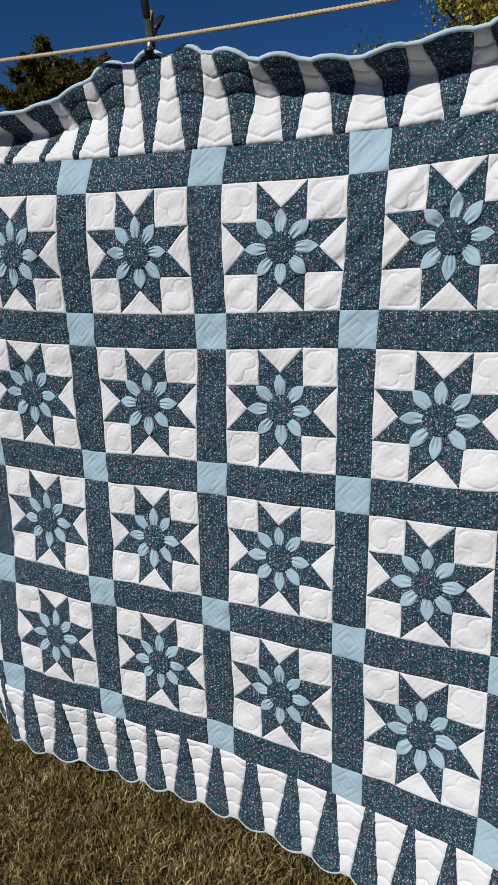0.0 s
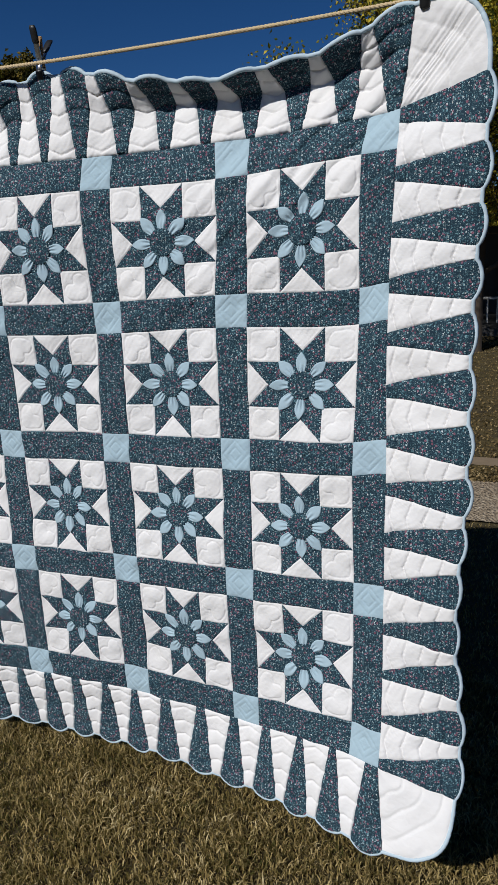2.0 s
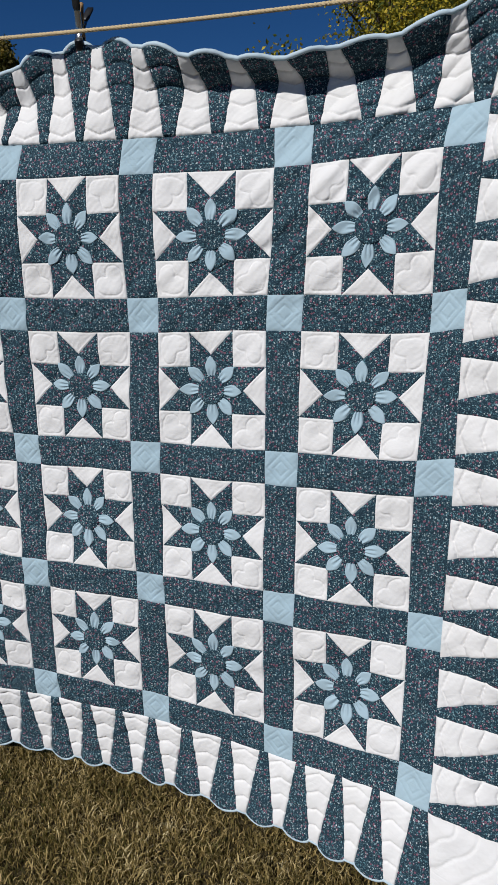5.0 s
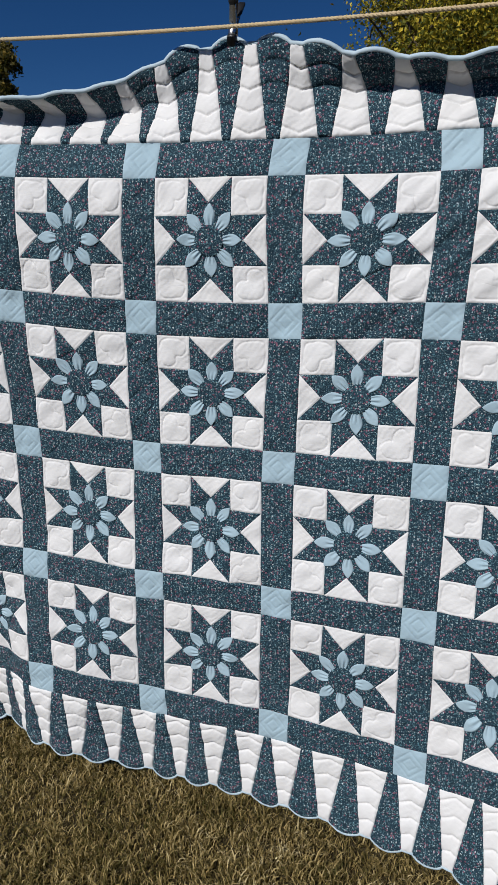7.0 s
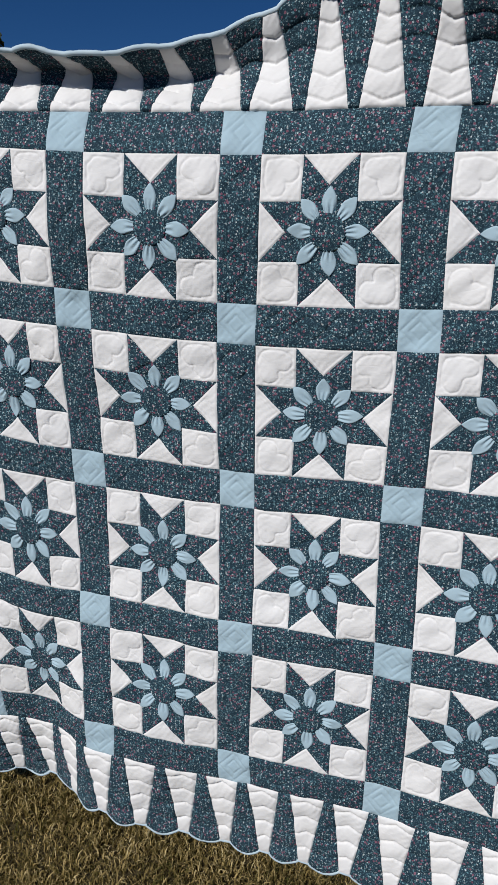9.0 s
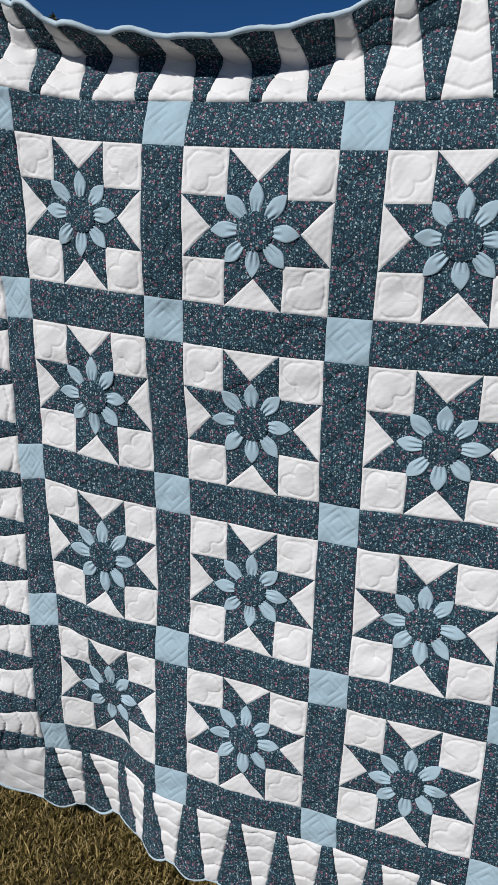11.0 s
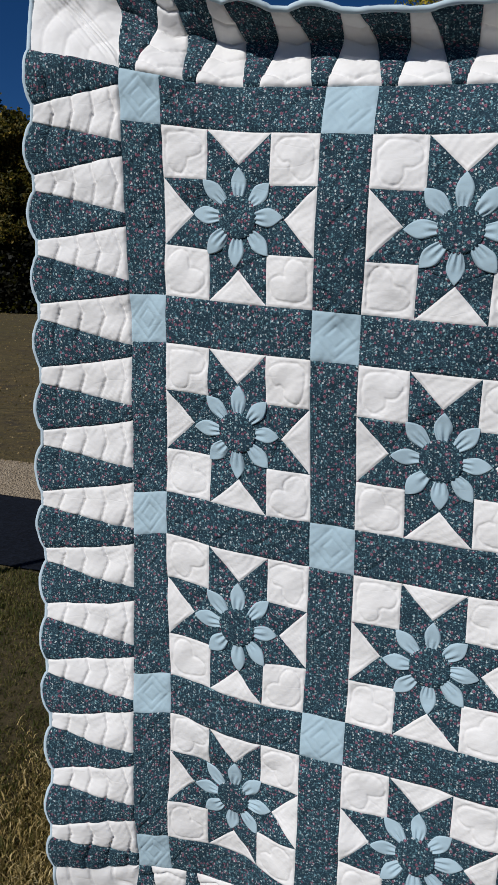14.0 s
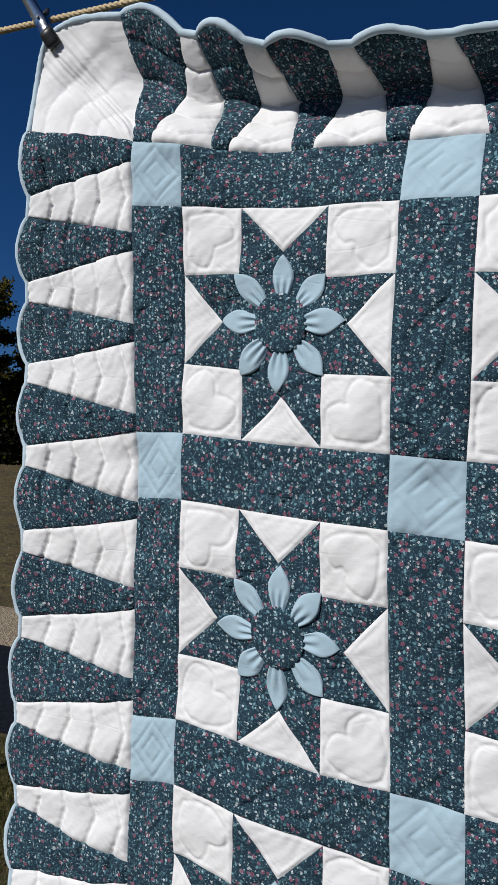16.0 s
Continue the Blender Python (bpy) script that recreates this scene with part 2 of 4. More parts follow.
BLEACHED = plain("bleached_wood", (0.50, 0.49, 0.47), 0.85, 0.0, 0.2, 9.0, (0.36, 0.35, 0.33))
BARK = plain("bark", (0.09, 0.065, 0.045), 0.95, 0.0, 1.0, 12.0)
GOLD = leafy("yellowing_leaves", (0.0, (0.050, 0.075, 0.016)), (0.35, (0.15, 0.15, 0.022)), (0.6, (0.38, 0.31, 0.03)), (0.85, (0.66, 0.50, 0.05)), (1.0, (0.20, 0.13, 0.02)))
RUST = leafy("autumn_leaves", (0.0, (0.022, 0.030, 0.008)), (0.5, (0.055, 0.052, 0.012)), (0.8, (0.13, 0.075, 0.014)), (1.0, (0.20, 0.11, 0.02)))
PAINT = plain("white_paint", (0.78, 0.78, 0.76), 0.6, 0.0, 0.05, 5.0, (0.68, 0.68, 0.66))
# Boards darkened in their colour for the shade inside the porch.
SHADE = plain("porch_shade_boards", (0.05, 0.048, 0.045), 0.8, 0.0, 0.1, 6.0)
SHINGLE = plain("roof_felt", (0.10, 0.10, 0.105), 0.9, 0.0, 0.3, 8.0)


# mesh helpers ---------------------------------------------------------
def link(name, verts, faces, material, parent=None, label="", uv=None, smooth=True):
    me = bpy.data.meshes.new(name)
    me.from_pydata([tuple(v) for v in verts], [], faces)
    me.materials.append(material)
    if smooth:
        me.polygons.foreach_set("use_smooth", [True] * len(me.polygons))
    if uv is not None:
        idx = np.zeros(len(me.loops), dtype=np.int32)
        me.loops.foreach_get("vertex_index", idx)
        me.uv_layers.new(name="UVMap").data.foreach_set("uv", np.asarray(uv)[idx].astype(np.float32).ravel())
    me.update()
    ob = new(name, me)
    if parent:
        ob.parent = parent
    return tagged(ob, label) if label else ob


def part(name, bm, material, parent, label="", smooth=False):
    me = bpy.data.meshes.new(name)
    bm.to_mesh(me)
    bm.free()
    me.materials.append(material)
    if smooth:
        me.polygons.foreach_set("use_smooth", [True] * len(me.polygons))
    ob = new(name, me)
    if parent:
        ob.parent = parent
    return tagged(ob, label) if label else ob


def box_into(bm, lo, hi, bevel=0.0, m=None):
    r = bmesh.ops.create_cube(bm, size=1)
    lo, hi = Vector(lo), Vector(hi)
    for v in r["verts"]:
        v.co = Vector([(v.co[i] + 0.5) * (hi[i] - lo[i]) + lo[i] for i in range(3)])
    if bevel:
        e = list({e for v in r["verts"] for e in v.link_edges})
        out = bmesh.ops.bevel(bm, geom=e, offset=bevel, segments=2, affect="EDGES")
        vs = list({v for f in out["faces"] for v in f.verts} | {v for v in r["verts"] if v.is_valid})
    else:
        vs = r["verts"]
    if m is not None:
        bmesh.ops.transform(bm, matrix=m, verts=vs)
    return vs


def tube(points, radius, sides=8, closed=False):
    """Vertices and faces of a round tube along points; radius may be a list."""
    pts = np.asarray(points, float)
    n = len(pts)
    rad = np.full(n, radius) if np.isscalar(radius) else np.asarray(radius, float)
    tan = np.roll(pts, -1, 0) - np.roll(pts, 1, 0) if closed else np.gradient(pts, axis=0)
    tan /= np.linalg.norm(tan, axis=1)[:, None] + 1e-12
    ref = np.where(np.abs(tan[:, 2:3]) > 0.9, np.array([[1.0, 0, 0]]), np.array([[0, 0, 1.0]]))
    if closed:
        ref = np.tile(np.array([[0, 1.0, 0]]), (n, 1))
    a = np.cross(tan, ref)
    a /= np.linalg.norm(a, axis=1)[:, None] + 1e-12
    b = np.cross(tan, a)
    ang = np.linspace(0, 2 * math.pi, sides, endpoint=False)
    v = pts[:, None] + rad[:, None, None] * (np.cos(ang)[None, :, None] * a[:, None] + np.sin(ang)[None, :, None] * b[:, None])
    f = []
    for i in range(n if closed else n - 1):
        j = (i + 1) % n
        for k in range(sides):
            l = (k + 1) % sides
            f.append((i * sides + k, i * sides + l, j * sides + l, j * sides + k))
    if not closed:
        f.append(tuple(range(sides)))
        f.append(tuple((n - 1) * sides + k for k in reversed(range(sides))))
    return v.reshape(-1, 3), f


# the ground -----------------------------------------------------------
def strip(name, near, far, z, material, label, category, start=-60.0, end=60.0):
    """A long band of ground between two lines, each given by its y at the left and at x = 1.3 and beyond."""
    def line(l, x):
        k = min(1.0, max(0.0, (x + 3.2) / 4.5))
        return l[0] + (l[1] - l[0]) * (k * k * (3 - 2 * k))
    xs = np.linspace(start, end, 121)
    v, f = [], []
    for i, x in enumerate(xs):
        w = 0.012 * math.sin(x * 2.1) + 0.010 * math.sin(x * 5.3 + 1)
        v += [(x, line(near, x) + w, z), (x, line(far, x) + (w if far[0] < 50 else 0), z)]
        if i:
            f.append((2 * i - 2, 2 * i, 2 * i + 1, 2 * i - 1))
    return tagged(link(name, v, f, material), label, category, kind="structure")


def ground():
    rad = np.r_[np.linspace(0, 6, 40), np.geomspace(6.5, 900, 40)]
    ang = np.linspace(0, 2 * math.pi, 97)[:-1]
    v, f = [], []
    for r in rad:
        for a in ang:
            x, y = r * math.cos(a), r * math.sin(a)
            v.append((x, y, 0.010 * math.sin(x * 2.3 + 0.7) * math.sin(y * 1.9) - 0.004))
    n = len(ang)
    for i in range(len(rad) - 1):
        for k in range(n):
            l = (k + 1) % n
            f.append((i * n + k, (i + 1) * n + k, (i + 1) * n + l, i * n + l))
    tagged(link("ground", v, f, LAWN), "dry mown lawn turning brown in autumn", "lawn", kind="structure")


ground()
# The band of shade beyond the lawn, put in as a near-black driveway.
strip("road", (2.47, 2.68), (3.97, 2.70), 0.012, SHADED_ASPHALT, "smooth driveway beyond the lawn, shade put into its near-black colour", "driveway", end=1.1)
strip("field", (5.12, 3.45), (400.0, 400.0), 0.006, FIELD, "dry tan field grass beyond the gravel", "field")
strip("gravel_road", (3.96, 2.69), (5.20, 3.50), 0.016, GRAVEL, "pale gravel strip along the driveway", "gravel")
strip("path", (5.6, 3.90), (5.9, 4.12), 0.014, EARTH, "narrow bare earth track through the dry grass", "path", -1.5)


def grid_faces(n, m, flip=False):
    f = []
    for i in range(n):
        for j in range(m):
            a = i * (m + 1) + j
            q = (a, a + 1, a + m + 2, a + m + 1)
            f.append(q[::-1] if flip else q)
    return f


def rise_at(x, y):
    """Height of the gentle rise at the far side of the field."""
    d, a = math.hypot(x, y), math.degrees(math.atan2(x, y))
    k = min(1.0, max(0.0, (d - 12.0) / 20.0))
    w = min(1.0, max(0.0, (-a - 20.0) / 8.0)) * min(1.0, max(0.0, (80.0 + a) / 8.0))
    return 1.25 * k * k * (3 - 2 * k) * w * w * (3 - 2 * w)


def bank():
    v, f = [], []
    n = 60
    ds = np.r_[np.linspace(11.5, 40, 30), np.geomspace(42, 160, 12)]
    for d in ds:
        for a in np.linspace(-80, -20, n + 1):
            x, y = d * math.sin(math.radians(a)), d * math.cos(math.radians(a))
            v.append((x, y, rise_at(x, y) + 0.009 + 0.02 * (math.sin(x * 1.1) * math.sin(y * 0.9)) * min(1.0, (d - 11.5) / 4)))
    f = [q[::-1] for q in grid_faces(len(ds) - 1, n)]
    tagged(link("field_rise", v, f, FIELD), "gently rising dry field grass below the trees", "field", kind="structure")


bank()


# the quilt ------------------------------------------------------------
P, S, B = 0.3945, 0.0895, 0.305        # repeat, sash width, block width
U0, V0 = -0.985, 2.0245                # upper left corner of the pieced field
U1, V1 = U0 + 5 * P + S, V0 - 4 * P - S
RIM, FLARE = 0.205, 0.035              # length of the border, its spread at the corners

XK = np.array([-1.19, -0.985, -0.895, -0.75, -0.588, -0.2, 0.198, 0.595, 0.985, 1.077, 1.27])
ZK = np.array([2.02, 1.935, 1.54, 1.146, 0.75, 0.446, 0.15])
SPREAD = np.array([               # how far the cloth is drawn sideways, in cm
    [3.4, -0.3, -0.7, -0.6, -0.8, -0.3, 0.1, 0.6, 1.9, 1.2, 0.4],
    [1.0, -0.2, -0.7, -0.5, -0.7, 0.2, -0.7, 1.3, 1.0, 0.7, 0.3],
    [-0.4, 0.6, -0.0, 0.0, -0.8, -0.7, 0.2, -0.2, 0.4, -1.0, -1.4],
    [-2.7, 0.2, -0.1, 1.1, 0.3, 0.1, -0.5, -0.1, -0.8, -0.8, -1.3],
    [-1.4, 0.2, 0.6, 1.3, 0.6, 0.8, 0.4, 0.0, -0.4, -1.0, -2.7],
    [-0.1, 0.4, -0.5, 0.3, 1.2, 0.5, 0.3, 0.5, -0.3, -0.7, -0.5],
    [-1.9, -0.3, 0.6, 1.1, 0.8, 2.3, -0.1, 1.4, -1.9, -2.2, -2.1]]) / 100
FALL = np.array([                 # how far it hangs behind its plane
    [-4.2, -2.9, -3.0, -1.7, 0.2, 3.4, 2.6, 3.1, 0.5, -2.6, -10.0],
    [-1.8, -2.0, -1.9, -2.0, -2.3, -0.9, 0.9, 0.0, -2.8, -5.1, -11.3],
    [2.1, 2.0, 0.7, -0.3, -1.1, 0.1, 0.5, -1.3, -4.3, -6.5, -11.8],
    [6.1, 4.9, 2.7, 1.7, 2.0, 1.2, -0.2, -2.7, -7.8, -9.4, -15.4],
    [5.9, 5.7, 5.4, 2.8, 1.4, -0.7, -2.0, -5.1, -9.5, -11.2, -16.5],
    [4.9, 7.4, 7.9, 8.3, -0.1, -0.0, -1.5, -5.1, -13.5, -16.1, -17.8],
    [9.1, 15.3, 16.0, 13.1, 2.3, 1.8, -0.6, -9.3, -20.2, -23.6, -27.4]]) / 100
RISE = np.array([                 # how far it is drawn up by the clips
    [5.1, 4.4, 2.4, 0.2, -0.2, -0.5, -0.5, 0.4, 2.6, 3.3, 4.7],
    [5.1, 4.4, 3.2, 1.4, 0.4, -0.6, -0.2, 0.2, 2.9, 3.5, 3.3],
    [4.7, 2.5, 2.7, 1.6, 0.9, -1.0, -0.7, 1.3, 2.3, 3.8, 4.5],
    [1.0, 0.7, 2.5, 1.0, 0.1, -1.0, 0.1, 0.9, 3.2, 4.5, 3.7],
    [-1.3, -1.7, 0.5, -0.5, 0.1, -0.2, 0.9, 1.9, 3.7, 4.2, 5.0],
    [-4.6, -3.1, -1.4, -1.3, 1.0, 0.1, 1.0, 0.6, 3.2, 3.1, 4.4],
    [-4.3, -5.9, -5.5, -3.2, -1.0, -1.1, -0.4, 1.0, 1.6, 1.4, 3.6]]) / 100
FOLD_X = [-1.30, -1.06, -0.900, -0.791, -0.674, -0.552, -0.441, -0.328, -0.216, -0.104, 0.014, 0.136, 0.254, 0.378, 0.499, 0.614, 0.730, 0.860, 0.993, 1.10, 1.30]
LEAN = [8, 22, 42, 43, 40, 42, 48, 52, 46, 28, 10, 3, 9, 20, 22, 25, 29, 27, 12, 3, 0]             # degrees that the upper rim leans back
FOLD = [6, 20, 44, 62, 78, 82, 74, 62, 46, 26, 2, 0, 19, 46, 63, 69, 65, 57, 44, 12, 0]           # degrees that it then folds forward
REACH = [1, 1, 1, 1, 1, 1, 1, 1, 1, 1.0, 1.06, 1.065, 1.03, 1, 1, 1, 1, 1, 1, 1, 1]                # how far the clip stretches it


def slopes(x, y):
    d = np.diff(y, axis=0) / np.diff(x).reshape(-1, *[1] * (y.ndim - 1))
    return np.concatenate([d[:1], (d[1:] + d[:-1]) / 2, d[-1:]], 0)


def smooth1(x, xk, yk):
    """Cubic interpolation through knots, straight beyond them."""
    xk, yk = np.asarray(xk, float), np.asarray(yk, float)
    m = slopes(xk, yk)
    xc = np.clip(x, xk[0], xk[-1])
    i = np.clip(np.searchsorted(xk, xc) - 1, 0, len(xk) - 2)
    h = xk[i + 1] - xk[i]
    t = (xc - xk[i]) / h
    return ((1 + 2 * t) * (1 - t) ** 2 * yk[i] + t * (1 - t) ** 2 * h * m[i] + t * t * (3 - 2 * t) * yk[i + 1] + t * t * (t - 1) * h * m[i + 1])


def smooth2(table, u, v):
    """Cubic interpolation over the two-way table, row by row and then across the rows."""
    rows = np.stack([smooth1(u, XK, r) for r in table][::-1], 0)
    zk = ZK[::-1]
    m = slopes(zk, rows)
    vc = np.clip(v, zk[0], zk[-1])
    i = np.clip(np.searchsorted(zk, vc) - 1, 0, len(zk) - 2)
    k = np.arange(len(u))
    h = zk[i + 1] - zk[i]
    t = (vc - zk[i]) / h
    return ((1 + 2 * t) * (1 - t) ** 2 * rows[i, k] + t * (1 - t) ** 2 * h * m[i, k] + t * t * (3 - 2 * t) * rows[i + 1, k] + t * t * (t - 1) * h * m[i + 1, k])


rng = np.random.default_rng(7)
WAVES = [(2 * math.pi / l, a, rng.uniform(0, 2 * math.pi), rng.uniform(0, math.pi)) for l, a in
         [(rng.uniform(0.16, 0.40), 0.0013) for _ in range(12)] + [(rng.uniform(0.05, 0.12), 0.0005) for _ in range(14)]]


def sheet(u, v):
    """The hanging cloth: the place in the world of the flat quilt's point (u, v)."""
    s = np.clip(v - V0, 0, None)
    vv = np.minimum(v, V0)
    x = u + smooth2(SPREAD, u, vv)
    y = smooth2(FALL, u, vv)
    z = vv + smooth2(RISE, u, vv)
    # the upper corner by the left-hand peg, drawn outwards
    k1, k2 = np.clip((-1.0 - u) / 0.19, 0, 1), np.clip((v - V0 + 0.09) / 0.17, 0, 1)
    x = x - 0.027 * k1 * k2 * k2 * (3 - 2 * k2)
    # upper rim folding forward between the pegs
    lean = np.radians(smooth1(u, FOLD_X, LEAN))
    phi = np.radians(np.clip(smooth1(u, FOLD_X, FOLD), 0, 100))
    phi = phi * (1 + 0.02 * np.cos((u - U0 - 0.0738) * 2 * math.pi / 0.1197) + 0.04 * np.sin(u * 23.0))
    s = s * smooth1(u, FOLD_X, REACH)
    up, fwd = np.zeros_like(s), np.zeros_like(s)
    steps = 16
    for i in range(steps):
        a = (i + 0.5) / steps * s
        w = np.clip((a / RIM - 0.44) / 0.24, 0, 1)
        ang = (phi + lean) * w * w * (3 - 2 * w) - lean * np.clip(a / (0.10 * RIM), 0, 1)
        up += np.cos(ang) * s / steps
        fwd += np.sin(ang) * s / steps
    z = z + up
    y = y - fwd
    # soft folds and crinkles
    for k, a, ph, di in WAVES:
        y = y + a * np.sin(k * (u * math.cos(di) + v * math.sin(di)) + ph)
    # pulled creases running down from the right-hand peg
    c = (u - 1.10) * 0.64 + (v - 2.2) * -0.77
    along = -((u - 1.10) * 0.77 + (v - 2.2) * 0.64)
    y = y + (0.006 * np.sin(c * 74 + 1.2 * np.sin(along * 9)) + 0.0022 * np.sin(c * 185 + 2 * np.sin(along * 6))) * np.exp(-((c - 0.01) / 0.19) ** 2) * np.clip(along / 0.1, 0, 1) * np.exp(-(along / 0.75) ** 2)
    c = (u + 1.10) * 0.62 + (v - 2.2) * 0.78
    along = (u + 1.10) * 0.78 - (v - 2.2) * 0.62
    y = y + 0.005 * np.sin(c * 90) * np.exp(-(c / 0.07) ** 2) * np.clip(along / 0.06, 0, 1) * np.exp(-(along / 0.32) ** 2)
    return np.stack([x, y, z], -1)


GSTEP = 0.004
GU, GV = np.arange(-1.30, 1.40, GSTEP), np.arange(0.06, 2.34, GSTEP)
_u, _v = [a.ravel() for a in np.meshgrid(GU, GV, indexing="ij")]
HANG = sheet(_u, _v).reshape(len(GU), len(GV), 3)
_n = np.cross(np.gradient(HANG, axis=0), np.gradient(HANG, axis=1))
OUTWARD = _n / np.linalg.norm(_n, axis=-1, keepdims=True)


def drape(u, v, h):
    """Points of the flat quilt, h above its base, as they hang."""
    a = np.clip((u - GU[0]) / GSTEP, 0, len(GU) - 1.001)
    b = np.clip((v - GV[0]) / GSTEP, 0, len(GV) - 1.001)
    i, j = a.astype(int), b.astype(int)
    fa, fb = (a - i)[:, None], (b - j)[:, None]

    def pick(t):
        return (t[i, j] * (1 - fa) + t[i + 1, j] * fa) * (1 - fb) + (t[i, j + 1] * (1 - fa) + t[i + 1, j + 1] * fa) * fb
    return pick(HANG) + pick(OUTWARD) * h[:, None]


def inset(u, v, poly):
    """Distance of points inside a convex outline to its nearest side."""
    d = np.full(len(u), 9.0)
    n = len(poly)
    area = sum(poly[i][0] * poly[(i + 1) % n][1] - poly[(i + 1) % n][0] * poly[i][1] for i in range(n))
    for i in range(n):
        (ax, ay), (bx, by) = poly[i], poly[(i + 1) % n]
        l = math.hypot(bx - ax, by - ay)
        if l < 1e-6:
            continue
        side = ((bx - ax) * (v - ay) - (by - ay) * (u - ax)) / l
        d = np.minimum(d, side if area > 0 else -side)
    return np.clip(d, 0, None)


def groove(d, depth=0.0015, width=0.0021):
    return -depth * np.exp(-(d / width) ** 2)


def to_lines(u, v, pts):
    """Distance to an open line through pts."""
    d = np.full(len(u), 9.0)
    for (ax, ay), (bx, by) in zip(pts[:-1], pts[1:]):
        l2 = (bx - ax) ** 2 + (by - ay) ** 2 + 1e-12
        t = np.clip(((u - ax) * (bx - ax) + (v - ay) * (by - ay)) / l2, 0, 1)
        d = np.minimum(d, np.hypot(u - ax - t * (bx - ax), v - ay - t * (by - ay)))
    return d


def patch(name, quad, material, parent, stitch=None, puff=0.0016, cell=0.0062, label="", curve=None):
    """One sewn piece: a four-sided (or three-sided) patch of the flat quilt, puffed, stitched and hung.
    curve(t): how far its outer side (third to fourth corner) bows out."""
    q = [np.array(p, float) for p in quad]
    if len(q) == 3:
        q.append(q[2])
    lu = max(np.linalg.norm(q[1] - q[0]), np.linalg.norm(q[2] - q[3]))
    lv = max(np.linalg.norm(q[3] - q[0]), np.linalg.norm(q[2] - q[1]))
    n, m = max(3, round(lv / cell)), max(3, round(lu / cell))
    tt, ss = [a.ravel() for a in np.meshgrid(np.linspace(0, 1, n + 1), np.linspace(0, 1, m + 1), indexing="ij")]
    low = q[0][None] + ss[:, None] * (q[1] - q[0])[None]
    top = q[3][None] + ss[:, None] * (q[2] - q[3])[None]
    if curve is not None:
        mid = (q[2] + q[3] - q[0] - q[1])
        mid /= np.linalg.norm(mid)
        top = top + curve(ss)[:, None] * mid[None]
    uv = low + tt[:, None] * (top - low)
    u, v = uv[:, 0], uv[:, 1]
    d = inset(u, v, [tuple(p) for p in q[: len(quad)]]) if curve is None else np.minimum(np.minimum(ss * lu, (1 - ss) * lu) * np.clip(0.35 + tt, 0, 1), np.minimum(tt, 1 - tt) * lv)
    h = puff * (1 - np.exp(-d / 0.0032)) + 0.0016
    if stitch is not None:
        h = h + stitch(u, v)
    if cell < 0.0036:       # small puckers along the seams
        h = h + d / (d + 0.004) * 0.0010 * np.exp(-d / 0.007) * np.sin((u + v) * 560 + 2 * np.sin((u - v) * 60)) + d / (d + 0.004) * 0.0008 * np.exp(-d / 0.014) * np.sin((u - v) * 310 + 2 * np.sin((u + v) * 45))
    h = np.maximum(h, 0.0006)
    w = drape(u, v, h)
    a2 = sum(q[i][0] * q[(i + 1) % 4][1] - q[(i + 1) % 4][0] * q[i][1] for i in range(4))
    return link(name, w, grid_faces(n, m, a2 < 0), material, parent, label, uv)


quilt = tagged(new("quilt"), "pieced star quilt in white, pale blue and dark floral cotton", "quilt")


def heart(cx, cy, half, tip):
    """A heart that fills a square of that half width: its rounded tip in the corner towards tip, its notch by the middle."""
    along = np.array([-0.74, -0.45, 0.10, 0.62, 0.88, 0.82, 0.56, 0.34, 0.20]) + rng.uniform(-0.05, 0.05, 9)
    aside = np.array([-0.74, -0.85, -0.88, -0.74, -0.40, -0.04, 0.15, 0.19, 0.20]) + rng.uniform(-0.05, 0.05, 9)
    aside[0] = along[0]
    aside[8] = along[8]
    t = np.linspace(0, 8, 25)
    a, b = smooth1(t, np.arange(9), along), smooth1(t, np.arange(9), aside)
    hx, hy = np.r_[a, b[::-1]], np.r_[b, a[::-1]]
    return list(zip(cx - hx * half * tip[0], cy - hy * half * tip[1]))


def within(u, v, pts):
    """Which points lie inside a closed outline."""
    inside = np.zeros(len(u), bool)
    for (ax, ay), (bx, by) in zip(pts, pts[1:] + pts[:1]):
        if ay != by:
            inside ^= ((ay > v) != (by > v)) & (u < (bx - ax) * (v - ay) / (by - ay) + ax)
    return inside


def stuffed(u, v, pts):
    """The stitched outline as a furrow, with the filling swelling inside it."""
    d = to_lines(u, v, pts + pts[:1])
    return groove(d, 0.0016, 0.0018) + np.where(within(u, v, pts), 0.0017 * (1 - np.exp(-d / 0.009)), 0.0004 * (1 - np.exp(-d / 0.006)))


def seam_edge(d):
    """The low ridge of the seam allowance just inside a seam, and the dip beyond it."""
    return 0.0005 * np.exp(-((d - 0.0038) / 0.0020) ** 2) - 0.0003 * np.exp(-((d - 0.0080) / 0.0016) ** 2)


